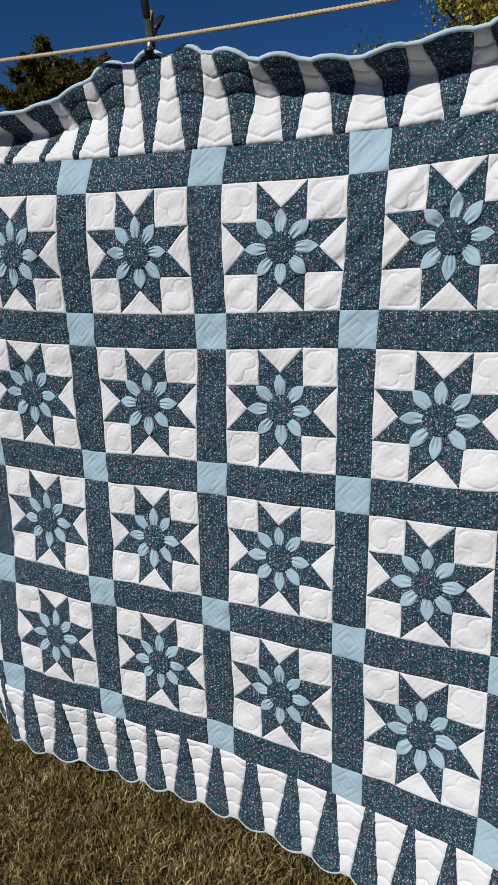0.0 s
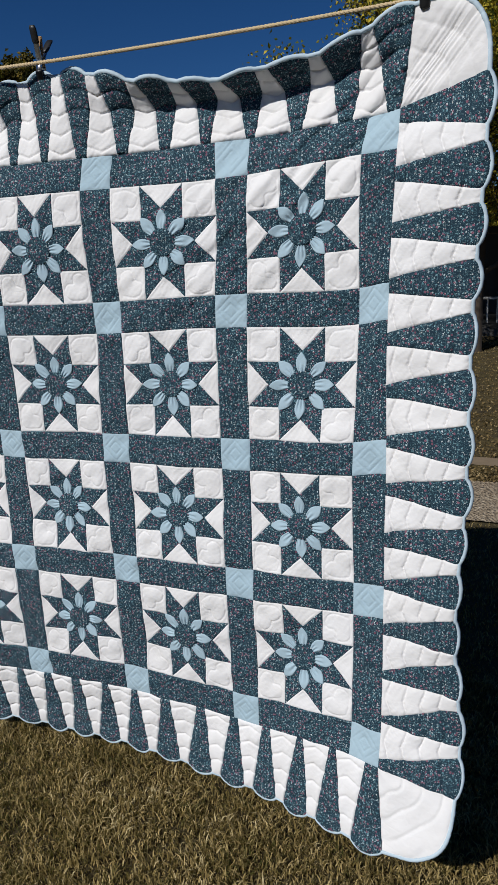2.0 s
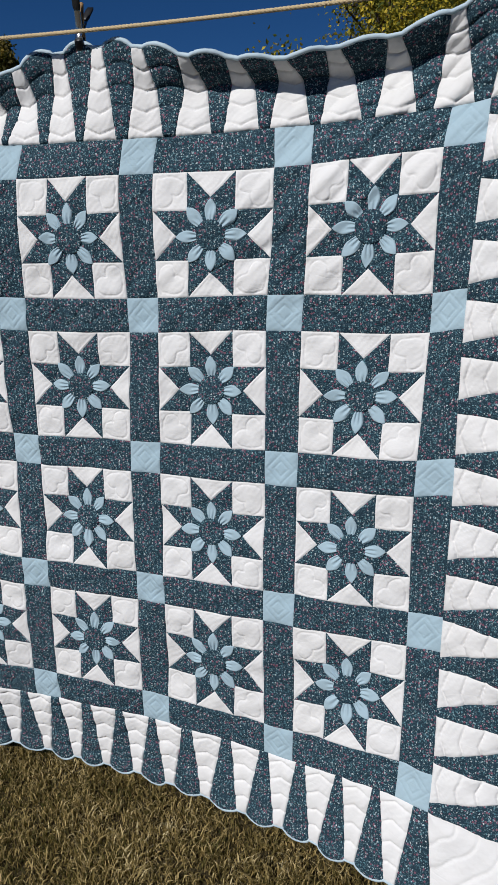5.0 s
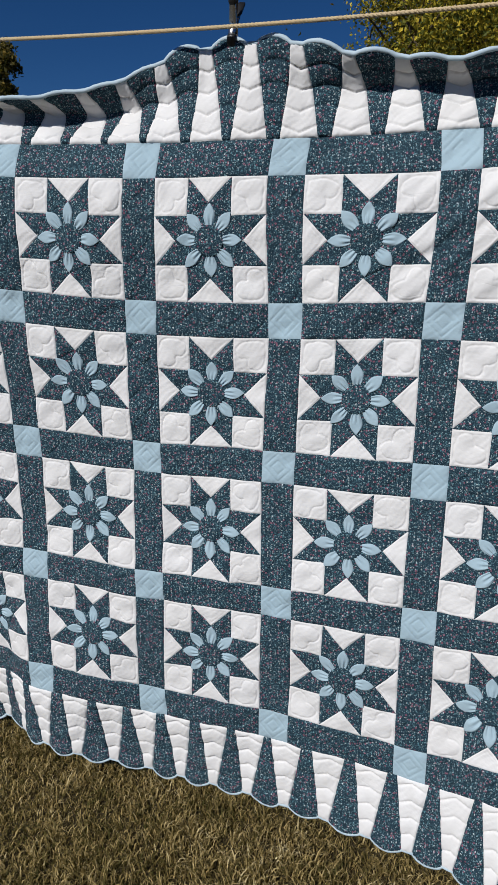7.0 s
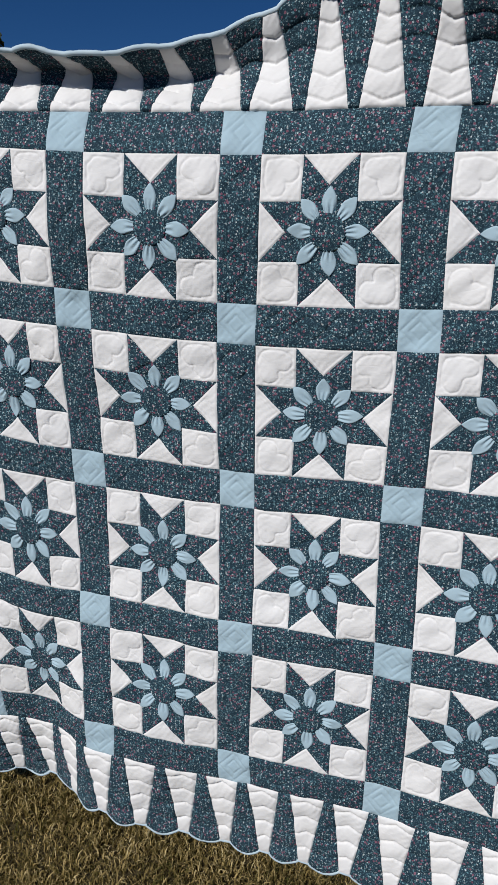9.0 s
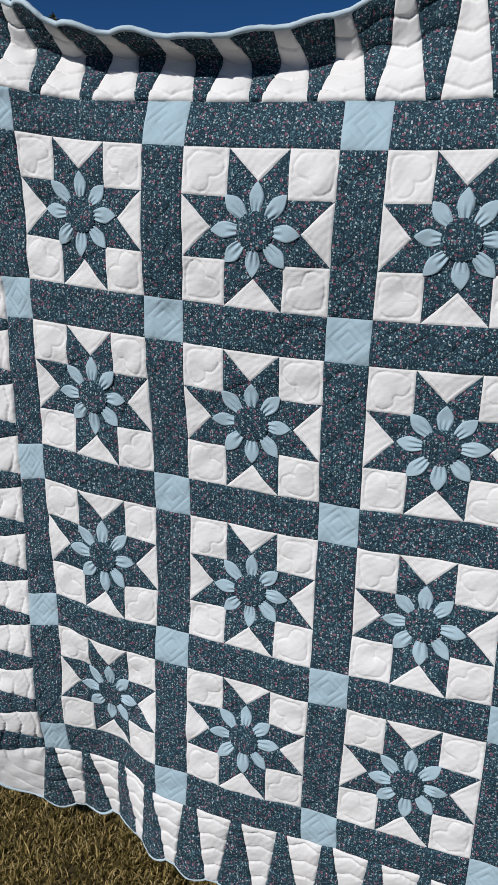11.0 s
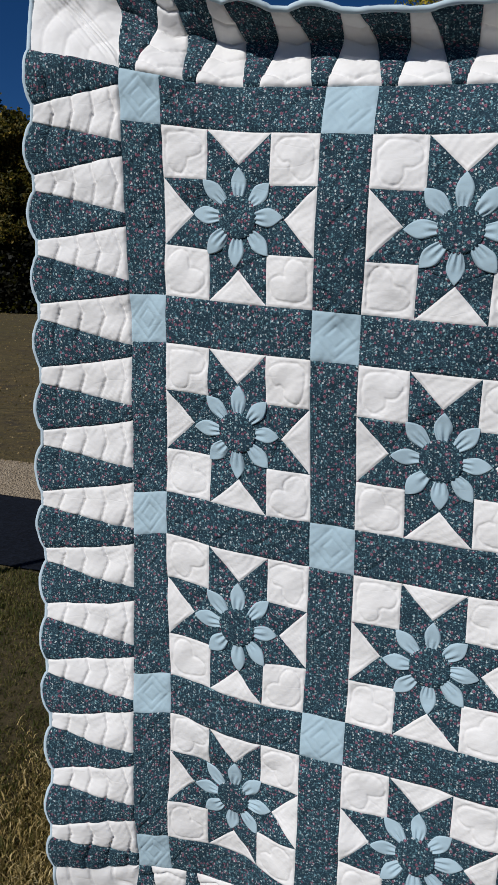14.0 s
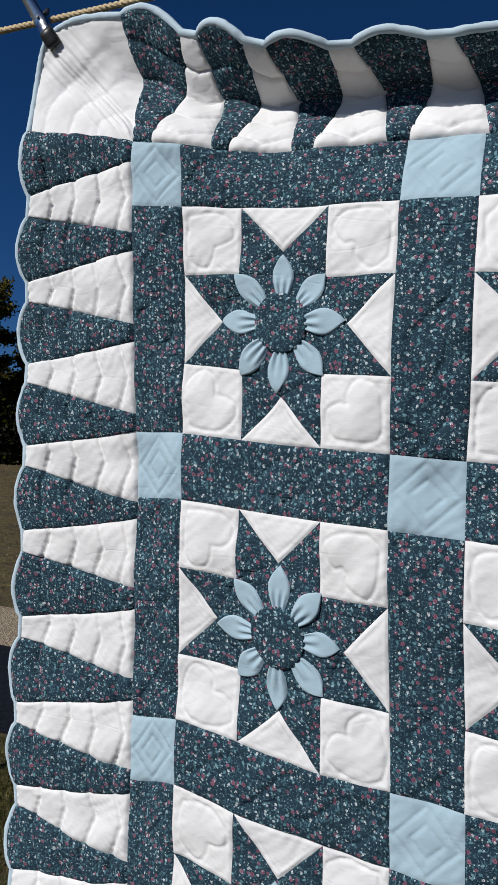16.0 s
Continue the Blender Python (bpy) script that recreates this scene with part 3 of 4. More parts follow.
def block(u, v):
    """One star block whose lower left corner is (u, v), with the gathered flower on its middle."""
    a, b = 0.30 * B, 0.70 * B
    jig = lambda: rng.uniform(-0.0012, 0.0012)
    g = {(i, j): (u + (0, a, b, B)[i] + jig(), v + (0, a, b, B)[j] + jig()) for i in range(4) for j in range(4)}
    cx, cy = u + B / 2, v + B / 2
    apex = {"s": (cx + jig(), v + 0.197 * B), "n": (cx + jig(), v + 0.803 * B), "w": (u + 0.197 * B, cy + jig()), "e": (u + 0.803 * B, cy + jig())}
    mid = patch("star_block", [g[1, 1], g[2, 1], g[2, 2], g[1, 2]], PRINT, quilt, puff=0.0022, cell=0.010, label="star block with a gathered pale blue flower")
    for i, j, tip in ((0, 0, (-1, -1)), (2, 0, (1, -1)), (0, 2, (-1, 1)), (2, 2, (1, 1))):
        ps = [g[i, j], g[i + 1, j], g[i + 1, j + 1], g[i, j + 1]]
        hx, hy = np.mean(ps, axis=0)
        line = heart(hx + rng.uniform(-0.002, 0.002), hy + rng.uniform(-0.002, 0.002), 0.0440 + rng.uniform(-0.002, 0.001), tip)
        patch("corner_square", ps, WHITE, mid, lambda x, y, l=line, p=ps: stuffed(x, y, l) + seam_edge(inset(x, y, p)), cell=0.0023)
    sides = (("s", (1, 0), (2, 0), (1, 1), (2, 1)), ("e", (3, 1), (3, 2), (2, 1), (2, 2)), ("n", (2, 3), (1, 3), (2, 2), (1, 2)), ("w", (0, 2), (0, 1), (1, 2), (1, 1)))
    for s, o1, o2, i1, i2 in sides:
        tri = [g[o1], g[o2], apex[s]]
        st = lambda x, y, p=tri: seam_edge(inset(x, y, p))
        patch("star_triangle", tri, WHITE, mid, st, cell=0.0034)
        patch("star_point", [g[o1], apex[s], g[i1]], PRINT, mid, None, 0.0022, 0.006)
        patch("star_point", [apex[s], g[o2], g[i2]], PRINT, mid, None, 0.0022, 0.006)
        # the star's heart reaches out to the apex
        patch("star_kite", [g[i1], apex[s], g[i2]], PRINT, mid, None, 0.0022, 0.008)
    # flower: eight gathered petals round a floral disc
    for k in range(8):
        ang = k * math.pi / 4 + rng.uniform(-0.05, 0.05)
        r0, r1, wd = 0.033, 0.0912 + rng.uniform(-0.003, 0.002), 0.0160 + rng.uniform(-0.001, 0.001)
        n, m = 16, 22
        tt, ss = [x.ravel() for x in np.meshgrid(np.linspace(0, 1, n + 1), np.linspace(-1, 1, m + 1), indexing="ij")]
        prof = np.where(tt < 0.52, 0.50 + 0.50 * np.sin(np.clip(tt / 0.52, 0, 1) * math.pi / 2), 1 - np.clip((tt - 0.52) / 0.48, 0, 1) ** 1.8)
        rr, ww = r0 + tt * (r1 - r0), ss * wd * prof
        pu = cx + rr * math.cos(ang) - ww * math.sin(ang)
        pv = cy + rr * math.sin(ang) + ww * math.cos(ang)
        lean, few = rng.uniform(-1.5, 1.5), rng.uniform(6.0, 9.5)
        pl = 0.0032 * np.cos(ss * few + lean + 2.0 * tt * lean) * np.clip(1 - tt / rng.uniform(0.40, 0.65), 0, 1) ** 0.7
        pu, pv = pu - 0.004 * lean * 0.4 * tt ** 2 * math.sin(ang), pv + 0.004 * lean * 0.4 * tt ** 2 * math.cos(ang)
        rim = np.clip((1 - np.abs(ss)) * 4, 0, 1) ** 0.6 * np.clip((1 - tt) * 7, 0, 1) ** 0.6
        h = 0.0047 + (0.0014 + pl) * rim * (0.35 + 0.65 * np.clip(tt / 0.3, 0, 1))
        h = np.where(rim < 0.02, 0.0034, h)
        patchv = drape(pu, pv, h)
        link("petal", patchv, grid_faces(n, m, True), BLUE, mid, "", np.stack([pu, pv], -1))
    rings = [0, 0.012, 0.024, 0.030, 0.0362, 0.0385, 0.0390]
    hs = [0.0078, 0.0080, 0.0080, 0.0078, 0.0073, 0.0062, 0.0036]
    pu, pv, ph, f = [cx], [cy], [hs[0]], []
    for i, (r, h) in enumerate(zip(rings[1:], hs[1:])):
        for k in range(28):
            w = 2 * math.pi * k / 28
            pu.append(cx + r * math.cos(w)); pv.append(cy + r * math.sin(w)); ph.append(h)
            l = (k + 1) % 28
            if i == 0:
                f.append((0, 1 + k, 1 + l))
            else:
                p0, p1 = 1 + (i - 1) * 28, 1 + i * 28
                f.append((p0 + k, p1 + k, p1 + l, p0 + l))
    pu, pv = np.array(pu), np.array(pv)
    link("flower_centre", drape(pu, pv, np.array(ph)), f, PRINT, mid, "", np.stack([pu, pv], -1))


for r in range(4):
    for c in range(5):
        block(U0 + S + P * c, V0 - P * (r + 1))


def cable(x0, y0, along, across):
    """Two crossing wavy quilting lines along a sash, drawn by hand."""
    w = 2 * math.pi * 2 / B * rng.uniform(0.9, 1.1)
    a, ph, deep = across * rng.uniform(0.24, 0.36), rng.uniform(0, 6.3), rng.uniform(0.0018, 0.0034)
    k = 1 + a * w * 0.5

    def st(x, y):
        s, t = (x - x0, y - y0) if along == "u" else (y - y0, x - x0)
        t = t - across / 2 + 0.004 * np.sin(s * 47 + ph * 3)
        return groove(np.abs(t - a * np.sin(w * s + ph)) / k, deep, 0.0026) + groove(np.abs(t + a * np.sin(w * s + ph)) / k, deep, 0.0026)
    return st


for r in range(5):
    for c in range(6):
        u, v = U0 + P * c, V0 - P * r - S
        mid = (u + S / 2, v + S / 2)
        st = lambda x, y, m=mid: groove(np.abs(np.abs(x - m[0]) + np.abs(y - m[1]) - 0.040) * 0.7, 0.0021, 0.0018) + groove(np.abs(np.abs(x - m[0]) + np.abs(y - m[1]) - 0.020) * 0.7, 0.0021, 0.0018)
        patch("cornerstone", [(u, v), (u + S, v), (u + S, v + S), (u, v + S)], BLUE, quilt, st, cell=0.0026)
        if c < 5:
            patch("sash", [(u + S, v), (u + P, v), (u + P, v + S), (u + S, v + S)], PRINT, quilt, cable(u + S, v, "u", S), 0.0034, 0.0026)
        if r < 4:
            patch("sash", [(u, v - B), (u + S, v - B), (u + S, v), (u, v)], PRINT, quilt, cable(u, v - B, "v", S), 0.0034, 0.0026)


OUT = []                                # the quilt's outline, going round


def border(origin, way, out, length, mids, tips, wide):
    """One side of the border: white wedges narrowing outwards between floral ones that widen to scallops."""
    o, w, n = np.array(origin), np.array(way, float), np.array(out, float)
    tip = 0.030
    knots, turns = [0.0], [1.0]
    for i, m in enumerate(mids):
        knots += [m, (m + mids[i + 1]) / 2 if i + 1 < len(mids) else length]
        turns += [0.0, 1.0]

    def at(s, d):
        return tuple(o + w * s + n * d)

    def st(x, y):
        """Quilting lines in chevrons over the white wedges and arches over the floral ones, with the filling swelling between."""
        s = (x - o[0]) * w[0] + (y - o[1]) * w[1]
        d = (x - o[0]) * n[0] + (y - o[1]) * n[1]
        ph = np.interp(s, knots, turns)                     # 0 at a white wedge's middle, 1 at a floral one's
        base = d - 0.022 * np.where(ph < 0.6, ph, 0.6 + 0.24 * np.sin((ph - 0.6) / 0.4 * math.pi / 2)) + 0.0012 * np.sin(s * 61 + d * 40)
        swell = 0.0026 * np.abs(np.sin(np.clip((base - 0.011) / 0.0475, -0.6, 3.9) * math.pi)) ** 0.6
        crimp = 0.0003 * np.sin(s * 520 + 3 * np.sin(d * 90)) * np.exp(-(((base - 0.011) / 0.0475 + 0.5) % 1.0 - 0.5) ** 2 / 0.03)
        ease = 1 - np.exp(-np.abs(d) / 0.005)
        return (swell + crimp) * ease + sum(groove(np.abs(base - k) * 0.85, 0.0036, 0.0025) for k in (0.011, 0.0585, 0.106, 0.1535))

    prev, edge = -FLARE, 0.0
    for i in range(len(mids) + 1):
        last = i == len(mids)
        a = length if last else mids[i] - wide / 2 + rng.uniform(-0.002, 0.002)
        end = length + FLARE if last else tips[i] - tip / 2
        bow = (0.012 if n[0] > 0.5 else 0.017 if n[0] < -0.5 else 0.020) + rng.uniform(-0.003, 0.003)
        if n[1] > 0.5:      # the upper rim, drawn smooth where it sags
            bow = np.interp(o[0] + a, [-1.0, -0.7, -0.5, -0.12, -0.02, 0.3, 1.0], [0.022, 0.018, 0.004, 0.005, 0.017, 0.014, 0.010])
        patch("border_wedge", [at(edge, 0), at(a, 0), at(end, RIM), at(prev, RIM)], PRINT, quilt, st, 0.0042, 0.0032, "", lambda t, b=bow: b * np.sin(math.pi * t) ** 0.8)
        for t in np.linspace(0, 1, 13)[:-1]:
            q = np.array(at(prev, RIM)) * (1 - t) + np.array(at(end, RIM)) * t
            OUT.append(tuple(q + n * bow * math.sin(math.pi * t) ** 0.8))
        OUT.append(at(end, RIM))
        if not last:
            b = mids[i] + wide / 2 + rng.uniform(-0.002, 0.002)
            patch("border_wedge", [at(a, 0), at(b, 0), at(tips[i] + tip / 2, RIM), at(end, RIM)], WHITE, quilt, st, 0.0034, 0.0026, "white wedge", lambda t: 0.0 * t)
            prev, edge = tips[i] + tip / 2, b


def corner(k, a, b, sharp):
    """A white corner fan at the inner corner k, whose outer sides lie along a and b."""
    k, a, b = np.array(k), np.array(a, float), np.array(b, float)
    n, m = 56, 56
    arc = []
    for t in np.linspace(0, 1, m + 1):
        w = t * math.pi / 2
        r = RIM - FLARE
        arc.append(k + a * (FLARE + r * max(0.0, math.cos(w)) ** sharp) + b * (FLARE + r * math.sin(w) ** sharp))
    arc = np.array(arc)
    tt = np.repeat(np.linspace(0, 1, n + 1), m + 1)
    uv = k[None] + tt[:, None] * (np.tile(arc, (n + 1, 1)) - k[None])
    rr = np.linalg.norm(uv - k[None], axis=1)
    side = np.minimum(np.tile(np.linspace(0, 1, m + 1), n + 1), 1 - np.tile(np.linspace(0, 1, m + 1), n + 1)) * rr * 1.4
    h = 0.0040 * (1 - np.exp(-np.minimum(side, (1 - tt) * 0.2) / 0.007)) + 0.001
    u, v = uv[:, 0], uv[:, 1]
    wob = 0.006 * np.sin(6 * np.arctan2(v - k[1], u - k[0]) + 1.0)
    pull = 1.0 if (a + b)[1] > 0 else 0.0      # the upper corners, held by clips
    h = h + (1 - 0.45 * pull) * (sum(groove(rr + wob - q, 0.0034, 0.0030) for q in (0.07, 0.125, 0.18)) + 0.0016 * np.abs(np.sin((rr + wob - 0.07) / 0.055 * math.pi)))
    # fine creases pulled from the outer corner to the inner one
    cr = (u - k[0]) * (a + b)[1] - (v - k[1]) * (a + b)[0]
    h = h + pull * 0.0011 * np.sin(cr * 470 + 1.5 * np.sin(cr * 90)) * np.exp(-(cr / 0.085) ** 2) * np.clip(rr / 0.05, 0, 1) + pull * 0.0010 * np.sin(cr * 190 + 1) * np.exp(-(cr / 0.10) ** 2)
    link("corner_fan", drape(u, v, h), grid_faces(n, m, a[0] * b[1] - a[1] * b[0] < 0), WHITE, quilt, "white corner fan", uv)
    return [tuple(q) for q in arc]


# middles of the white wedges along the field's four sides
TOP_MID = [-0.900, -0.785, -0.662, -0.542, -0.427, -0.315, -0.203, -0.096, 0.021, 0.136, 0.260, 0.386, 0.511, 0.628, 0.744, 0.866, 0.993]
TOP_TIP = [0.0, -0.006, -0.012, -0.010, -0.014, -0.013, -0.013, -0.008, -0.007, 0.0, -0.006, -0.008, -0.012, -0.014, -0.014, -0.006, 0.0]
LOW_MID = [-0.905, -0.790, -0.676, -0.553, -0.425, -0.302, -0.187, -0.070, 0.052, 0.169, 0.285, 0.411, 0.532, 0.650, 0.769, 0.881, 0.991]
LEFT_MID = [1.948, 1.825, 1.703, 1.583, 1.463, 1.335, 1.209, 1.080, 0.955, 0.827, 0.706, 0.575, 0.437]
RIGHT_MID = [1.943, 1.815, 1.686, 1.555, 1.426, 1.296, 1.168, 1.040, 0.908, 0.786, 0.661, 0.544, 0.429]
GT, WT = 0.0282, (U1 - U0 - 18 * 0.0282) / 17
GS, WS = 0.0295, (V0 - V1 - 14 * 0.0295) / 13
evenly = lambda n, gap, wide: [gap + wide / 2 + (gap + wide) * k for k in range(n)]
border((U0, V0), (1, 0), (0, 1), U1 - U0, [m - U0 for m in TOP_MID], [m + d - U0 for m, d in zip(TOP_MID, TOP_TIP)], WT)
OUT += corner((U1, V0), (0, 1), (1, 0), 0.68)[1:-1]
border((U1, V0), (0, -1), (1, 0), V0 - V1, [V0 - m for m in RIGHT_MID], evenly(13, GS, WS), WS)
OUT += corner((U1, V1), (1, 0), (0, -1), 0.56)[1:-1]
border((U1, V1), (-1, 0), (0, -1), U1 - U0, [U1 - m for m in LOW_MID[::-1]], evenly(17, GT, WT), WT)
OUT += corner((U0, V1), (0, -1), (-1, 0), 0.60)[1:-1]
border((U0, V1), (0, 1), (-1, 0), V0 - V1, [m - V1 for m in LEFT_MID[::-1]], evenly(13, GS, WS), WS)
OUT += corner((U0, V0), (-1, 0), (0, 1), 0.44)[1:-1]

ou, ov = np.array(OUT).T
bind = drape(ou, ov, np.full(len(ou), 0.0005))
bv, bf = tube(bind, 0.0057 * (1 + 0.10 * np.sin(np.arange(len(ou)) * 1.9) * np.sin(np.arange(len(ou)) * 0.37)), 8, True)
link("binding", bv, bf, BIND, quilt, "narrow pale blue bias binding")

# backing sheet: field and rim, a little behind the top
def backing():
    cu, cv = (U0 + U1) / 2, (V0 + V1) / 2
    m = len(ou)
    t = np.linspace(0, 1, 36)
    u = (cu + t[:, None] * (ou - cu)[None]).ravel()
    v = (cv + t[:, None] * (ov - cv)[None]).ravel()
    f = []
    for i in range(35):
        for k in range(m):
            l = (k + 1) % m
            f.append((i * m + k, (i + 1) * m + k, (i + 1) * m + l, i * m + l))
    link("backing", drape(u, v, np.full(len(u), -0.004)), f, BACK, quilt, "plain white cotton backing", np.stack([u, v], -1))


backing()


# line and pegs --------------------------------------------------------
def rope_at(x):
    return np.array([x, -0.004, 2.268 + 0.019 * (x - 0.15) ** 2])


ropes = tagged(new("clothesline"), "twisted tan jute rope strung tight as a clothesline", "clothesline")
xs = np.linspace(-4.2, 4.2, 1400)
line = np.array([rope_at(x) for x in xs])
for s in range(3):
    ph = xs * 2 * math.pi / 0.030 + s * 2 * math.pi / 3
    off = np.stack([0 * xs, 0.0026 * np.cos(ph), 0.0026 * np.sin(ph)], -1)
    v, f = tube(line + off, 0.0029, 6)
    link("strand", v, f, ROPE, ropes)


def peg(name, m):
    """A sprung steel clothes clip with black grips: front and back jaws, rubber tips, spring and a wooden inner jaw."""
    top = tagged(new(name), "sprung steel clothes clip with black rubber tips", "clothes clip", "clips on the line")
    top.matrix_world = m @ Matrix.Diagonal((0.95, 0.85, 0.82, 1))
    for sgn, nm in ((-1, "front_jaw"), (1, "back_jaw")):
        def way(z, k=sgn):
            return k * (0.006 + (0.026 if k < 0 else 0.085) * max(0.0, (z - 0.045) / 0.105) ** 1.3 + 0.006 * math.sin(max(0, min(1, z / 0.045)) * math.pi))
        bm = bmesh.new()
        far = 1.0 if sgn < 0 else 0.80
        zs = np.linspace(0.018, 0.105 * far, 12)
        rows = []
        for z in zs:
            wd = 0.0105 - 0.0015 * abs(z - 0.05) / 0.05
            y = way(z)
            rows.append([bm.verts.new((sx * wd, y + dy * sgn, z)) for sx, dy in ((-1, 0), (-0.8, 0.0035), (0.8, 0.0035), (1, 0), (0.8, -0.0012), (-0.8, -0.0012))])
        for a, b in zip(rows[:-1], rows[1:]):
            for k in range(6):
                bm.faces.new((a[k], a[(k + 1) % 6], b[(k + 1) % 6], b[k]))
        bm.faces.new(rows[0][::-1]); bm.faces.new(rows[-1])
        bmesh.ops.recalc_face_normals(bm, faces=bm.faces)
        jaw = part(nm, bm, CHROME, top, "bright steel", True)
        for part_name, z0, z1, wd in (("rubber_tip", -0.008, 0.024, 0.0125), ("grip", 0.098 * far, 0.152 * far, 0.0115)):
            bm = bmesh.new()
            rows = []
            for z in np.linspace(z0, z1, 7):
                e = min(1.0, 0.72 + 6 * min(z - z0, z1 - z) / 0.05)
                y = way(max(z, 0.0))
                rows.append([bm.verts.new((sx * wd * e, y + dy * e * sgn, z)) for sx, dy in ((-1, 0), (-0.75, 0.006), (0.75, 0.006), (1, 0), (0.8, -0.004), (-0.8, -0.004))])
            for a, b in zip(rows[:-1], rows[1:]):
                for k in range(6):
                    bm.faces.new((a[k], a[(k + 1) % 6], b[(k + 1) % 6], b[k]))
            bm.faces.new(rows[0][::-1]); bm.faces.new(rows[-1])
            bmesh.ops.recalc_face_normals(bm, faces=bm.faces)
            part(part_name, bm, RUBBER, jaw, "black rubber", True)
        bm = bmesh.new()
        bmesh.ops.create_cone(bm, cap_ends=True, segments=12, radius1=0.0028, radius2=0.0022, depth=0.003, matrix=pose(0, way(0.056) + sgn * 0.0045, 0.056, 90))
        part("rivet", bm, RUBBER, jaw, "dark rivet")
    pts = [(0.009 * math.cos(a), 0.0065 * math.sin(a) * 1.0, 0.060 + 0.0012 * a / 6.28) for a in np.linspace(0, 6.28 * 3, 40)]
    v, f = tube([(x * 0.4 + (i / 39 - 0.5) * 0.014, y, 0.058 + x * 0.7) for i, (x, y, z) in enumerate(pts)], 0.0012, 6)
    link("spring", v, f, CHROME, top)
    bm = bmesh.new()
    box_into(bm, (-0.007, 0.001, 0.03), (0.007, 0.009, 0.125), 0.002)
    part("inner_jaw", bm, WOOD, top, "wooden inner jaw")
    return top


def hung(u, v):
    return sheet(np.array([u]), np.array([v]))[0]


q = hung(0.086, V0 + 0.20)
peg("clothes_clip", pose(q[0], q[1] - 0.001, q[2] + 0.008, 4, 5, 0))
q = hung(1.135, V0 + 0.205)
peg("clothes_clip", pose(q[0], q[1] - 0.001, q[2] - 0.010, 4, 3, -6))
q = hung(-1.150, V0 + 0.186)
peg("clothes_clip", pose(q[0], q[1] - 0.001, q[2] - 0.012, 4, -32, 8))


# posts that hold the line, out of sight ---------------------------------
def line_post(x):
    top = tagged(new("clothesline_post"), "steel T-shaped clothesline post", "post", "clothesline posts")
    top.location = (x, 0, 0)
    v, f = tube([(0, 0, -0.05), (0, 0, 1.2), (0, 0, 2.62)], 0.03, 12)
    link("upright", v, f, CHROME, top)
    v, f = tube([(0, -0.5, 2.64), (0, 0, 2.64), (0, 0.5, 2.64)], 0.025, 12)
    link("crossarm", v, f, CHROME, top)


line_post(-4.2)
line_post(4.2)


# grass ----------------------------------------------------------------
def blades(name, count, x0, x1, y0, y1, hi, seed, keep=None, fade=0.45, mat=STRAW, label="dry straw-coloured and green grass blades of the lawn"):
    r = np.random.default_rng(seed)
    x, y = r.uniform(x0, x1, count), r.uniform(y0, y1, count)
    clump = np.sin(x * 9 + 2 * np.sin(y * 7)) * np.sin(y * 11 + 1.5 * np.sin(x * 5))
    k = r.uniform(-1, 1, count) < 0.55 + 0.5 * clump
    # thinning out unevenly towards the rim of the stretch
    edge = np.minimum(np.minimum(x - x0, x1 - x), np.minimum(y - y0, y1 - y)) + 0.10 * np.sin(x * 7 + 2 * np.sin(y * 5)) + 0.08 * np.sin(y * 9)
    k &= r.uniform(0, 1, count) < np.clip(edge / fade, 0, 1)
    if keep is not None:
        k &= keep(x, y)
    x, y = x[k], y[k]
    n = len(x)
    a = r.uniform(0, 2 * math.pi, n)
    h = hi * r.uniform(0.25, 1.0, n) * (0.75 + 0.35 * np.sin(x * 31 + 3 * np.sin(y * 13)) * np.sin(y * 37 + 2 * np.sin(x * 17)))
    lean = r.uniform(0.2, 1.3, n) * h
    b = r.uniform(0, 2 * math.pi, n)
    w = r.uniform(0.0010, 0.0029, n)
    base = np.stack([x, y, np.full(n, -0.004)], -1)
    side = np.stack([np.cos(a) * w, np.sin(a) * w, 0 * w], -1)
    bend = np.stack([np.cos(b) * lean, np.sin(b) * lean, 0 * h], -1)
    up = np.stack([0 * h, 0 * h, h], -1)
    v = np.stack([base - side, base + side, base + 0.40 * bend + 0.72 * up - side * 0.8, base + 0.40 * bend + 0.72 * up + side * 0.8, base + bend + up * 0.92], 1).reshape(-1, 3)
    i = np.arange(n) * 5
    f = np.stack([i, i + 1, i + 3, i + 2], -1).tolist() + np.stack([i + 2, i + 3, i + 4], -1).tolist()
    tagged(link(name, v, f, mat, smooth=False), label, "grass", kind="stuff")


blades("grass", 300000, -1.95, 2.05, -1.15, 0.95, 0.044, 3)
blades("grass", 190000, -4.8, -1.3, -0.6, 2.9, 0.036, 4, lambda x, y: y < 2.45, 0.45, GREEN, "dull green and tan grass blades beside the driveway")
blades("grass", 44000, 0.7, 2.9, 0.5, 3.0, 0.036, 5, lambda x, y: y < 2.71)


# trees ----------------------------------------------------------------
def limb(a, b, r0, r1, seed, bend=0.08, n=7):
    r = np.random.default_rng(seed)
    a, b = np.array(a, float), np.array(b, float)
    t = np.linspace(0, 1, n)
    l = np.linalg.norm(b - a)
    p = a + t[:, None] * (b - a) + np.sin(t * math.pi)[:, None] * r.normal(0, bend * l, 3)[None]
    return tube(p, np.linspace(r0, r1, n), 7), p


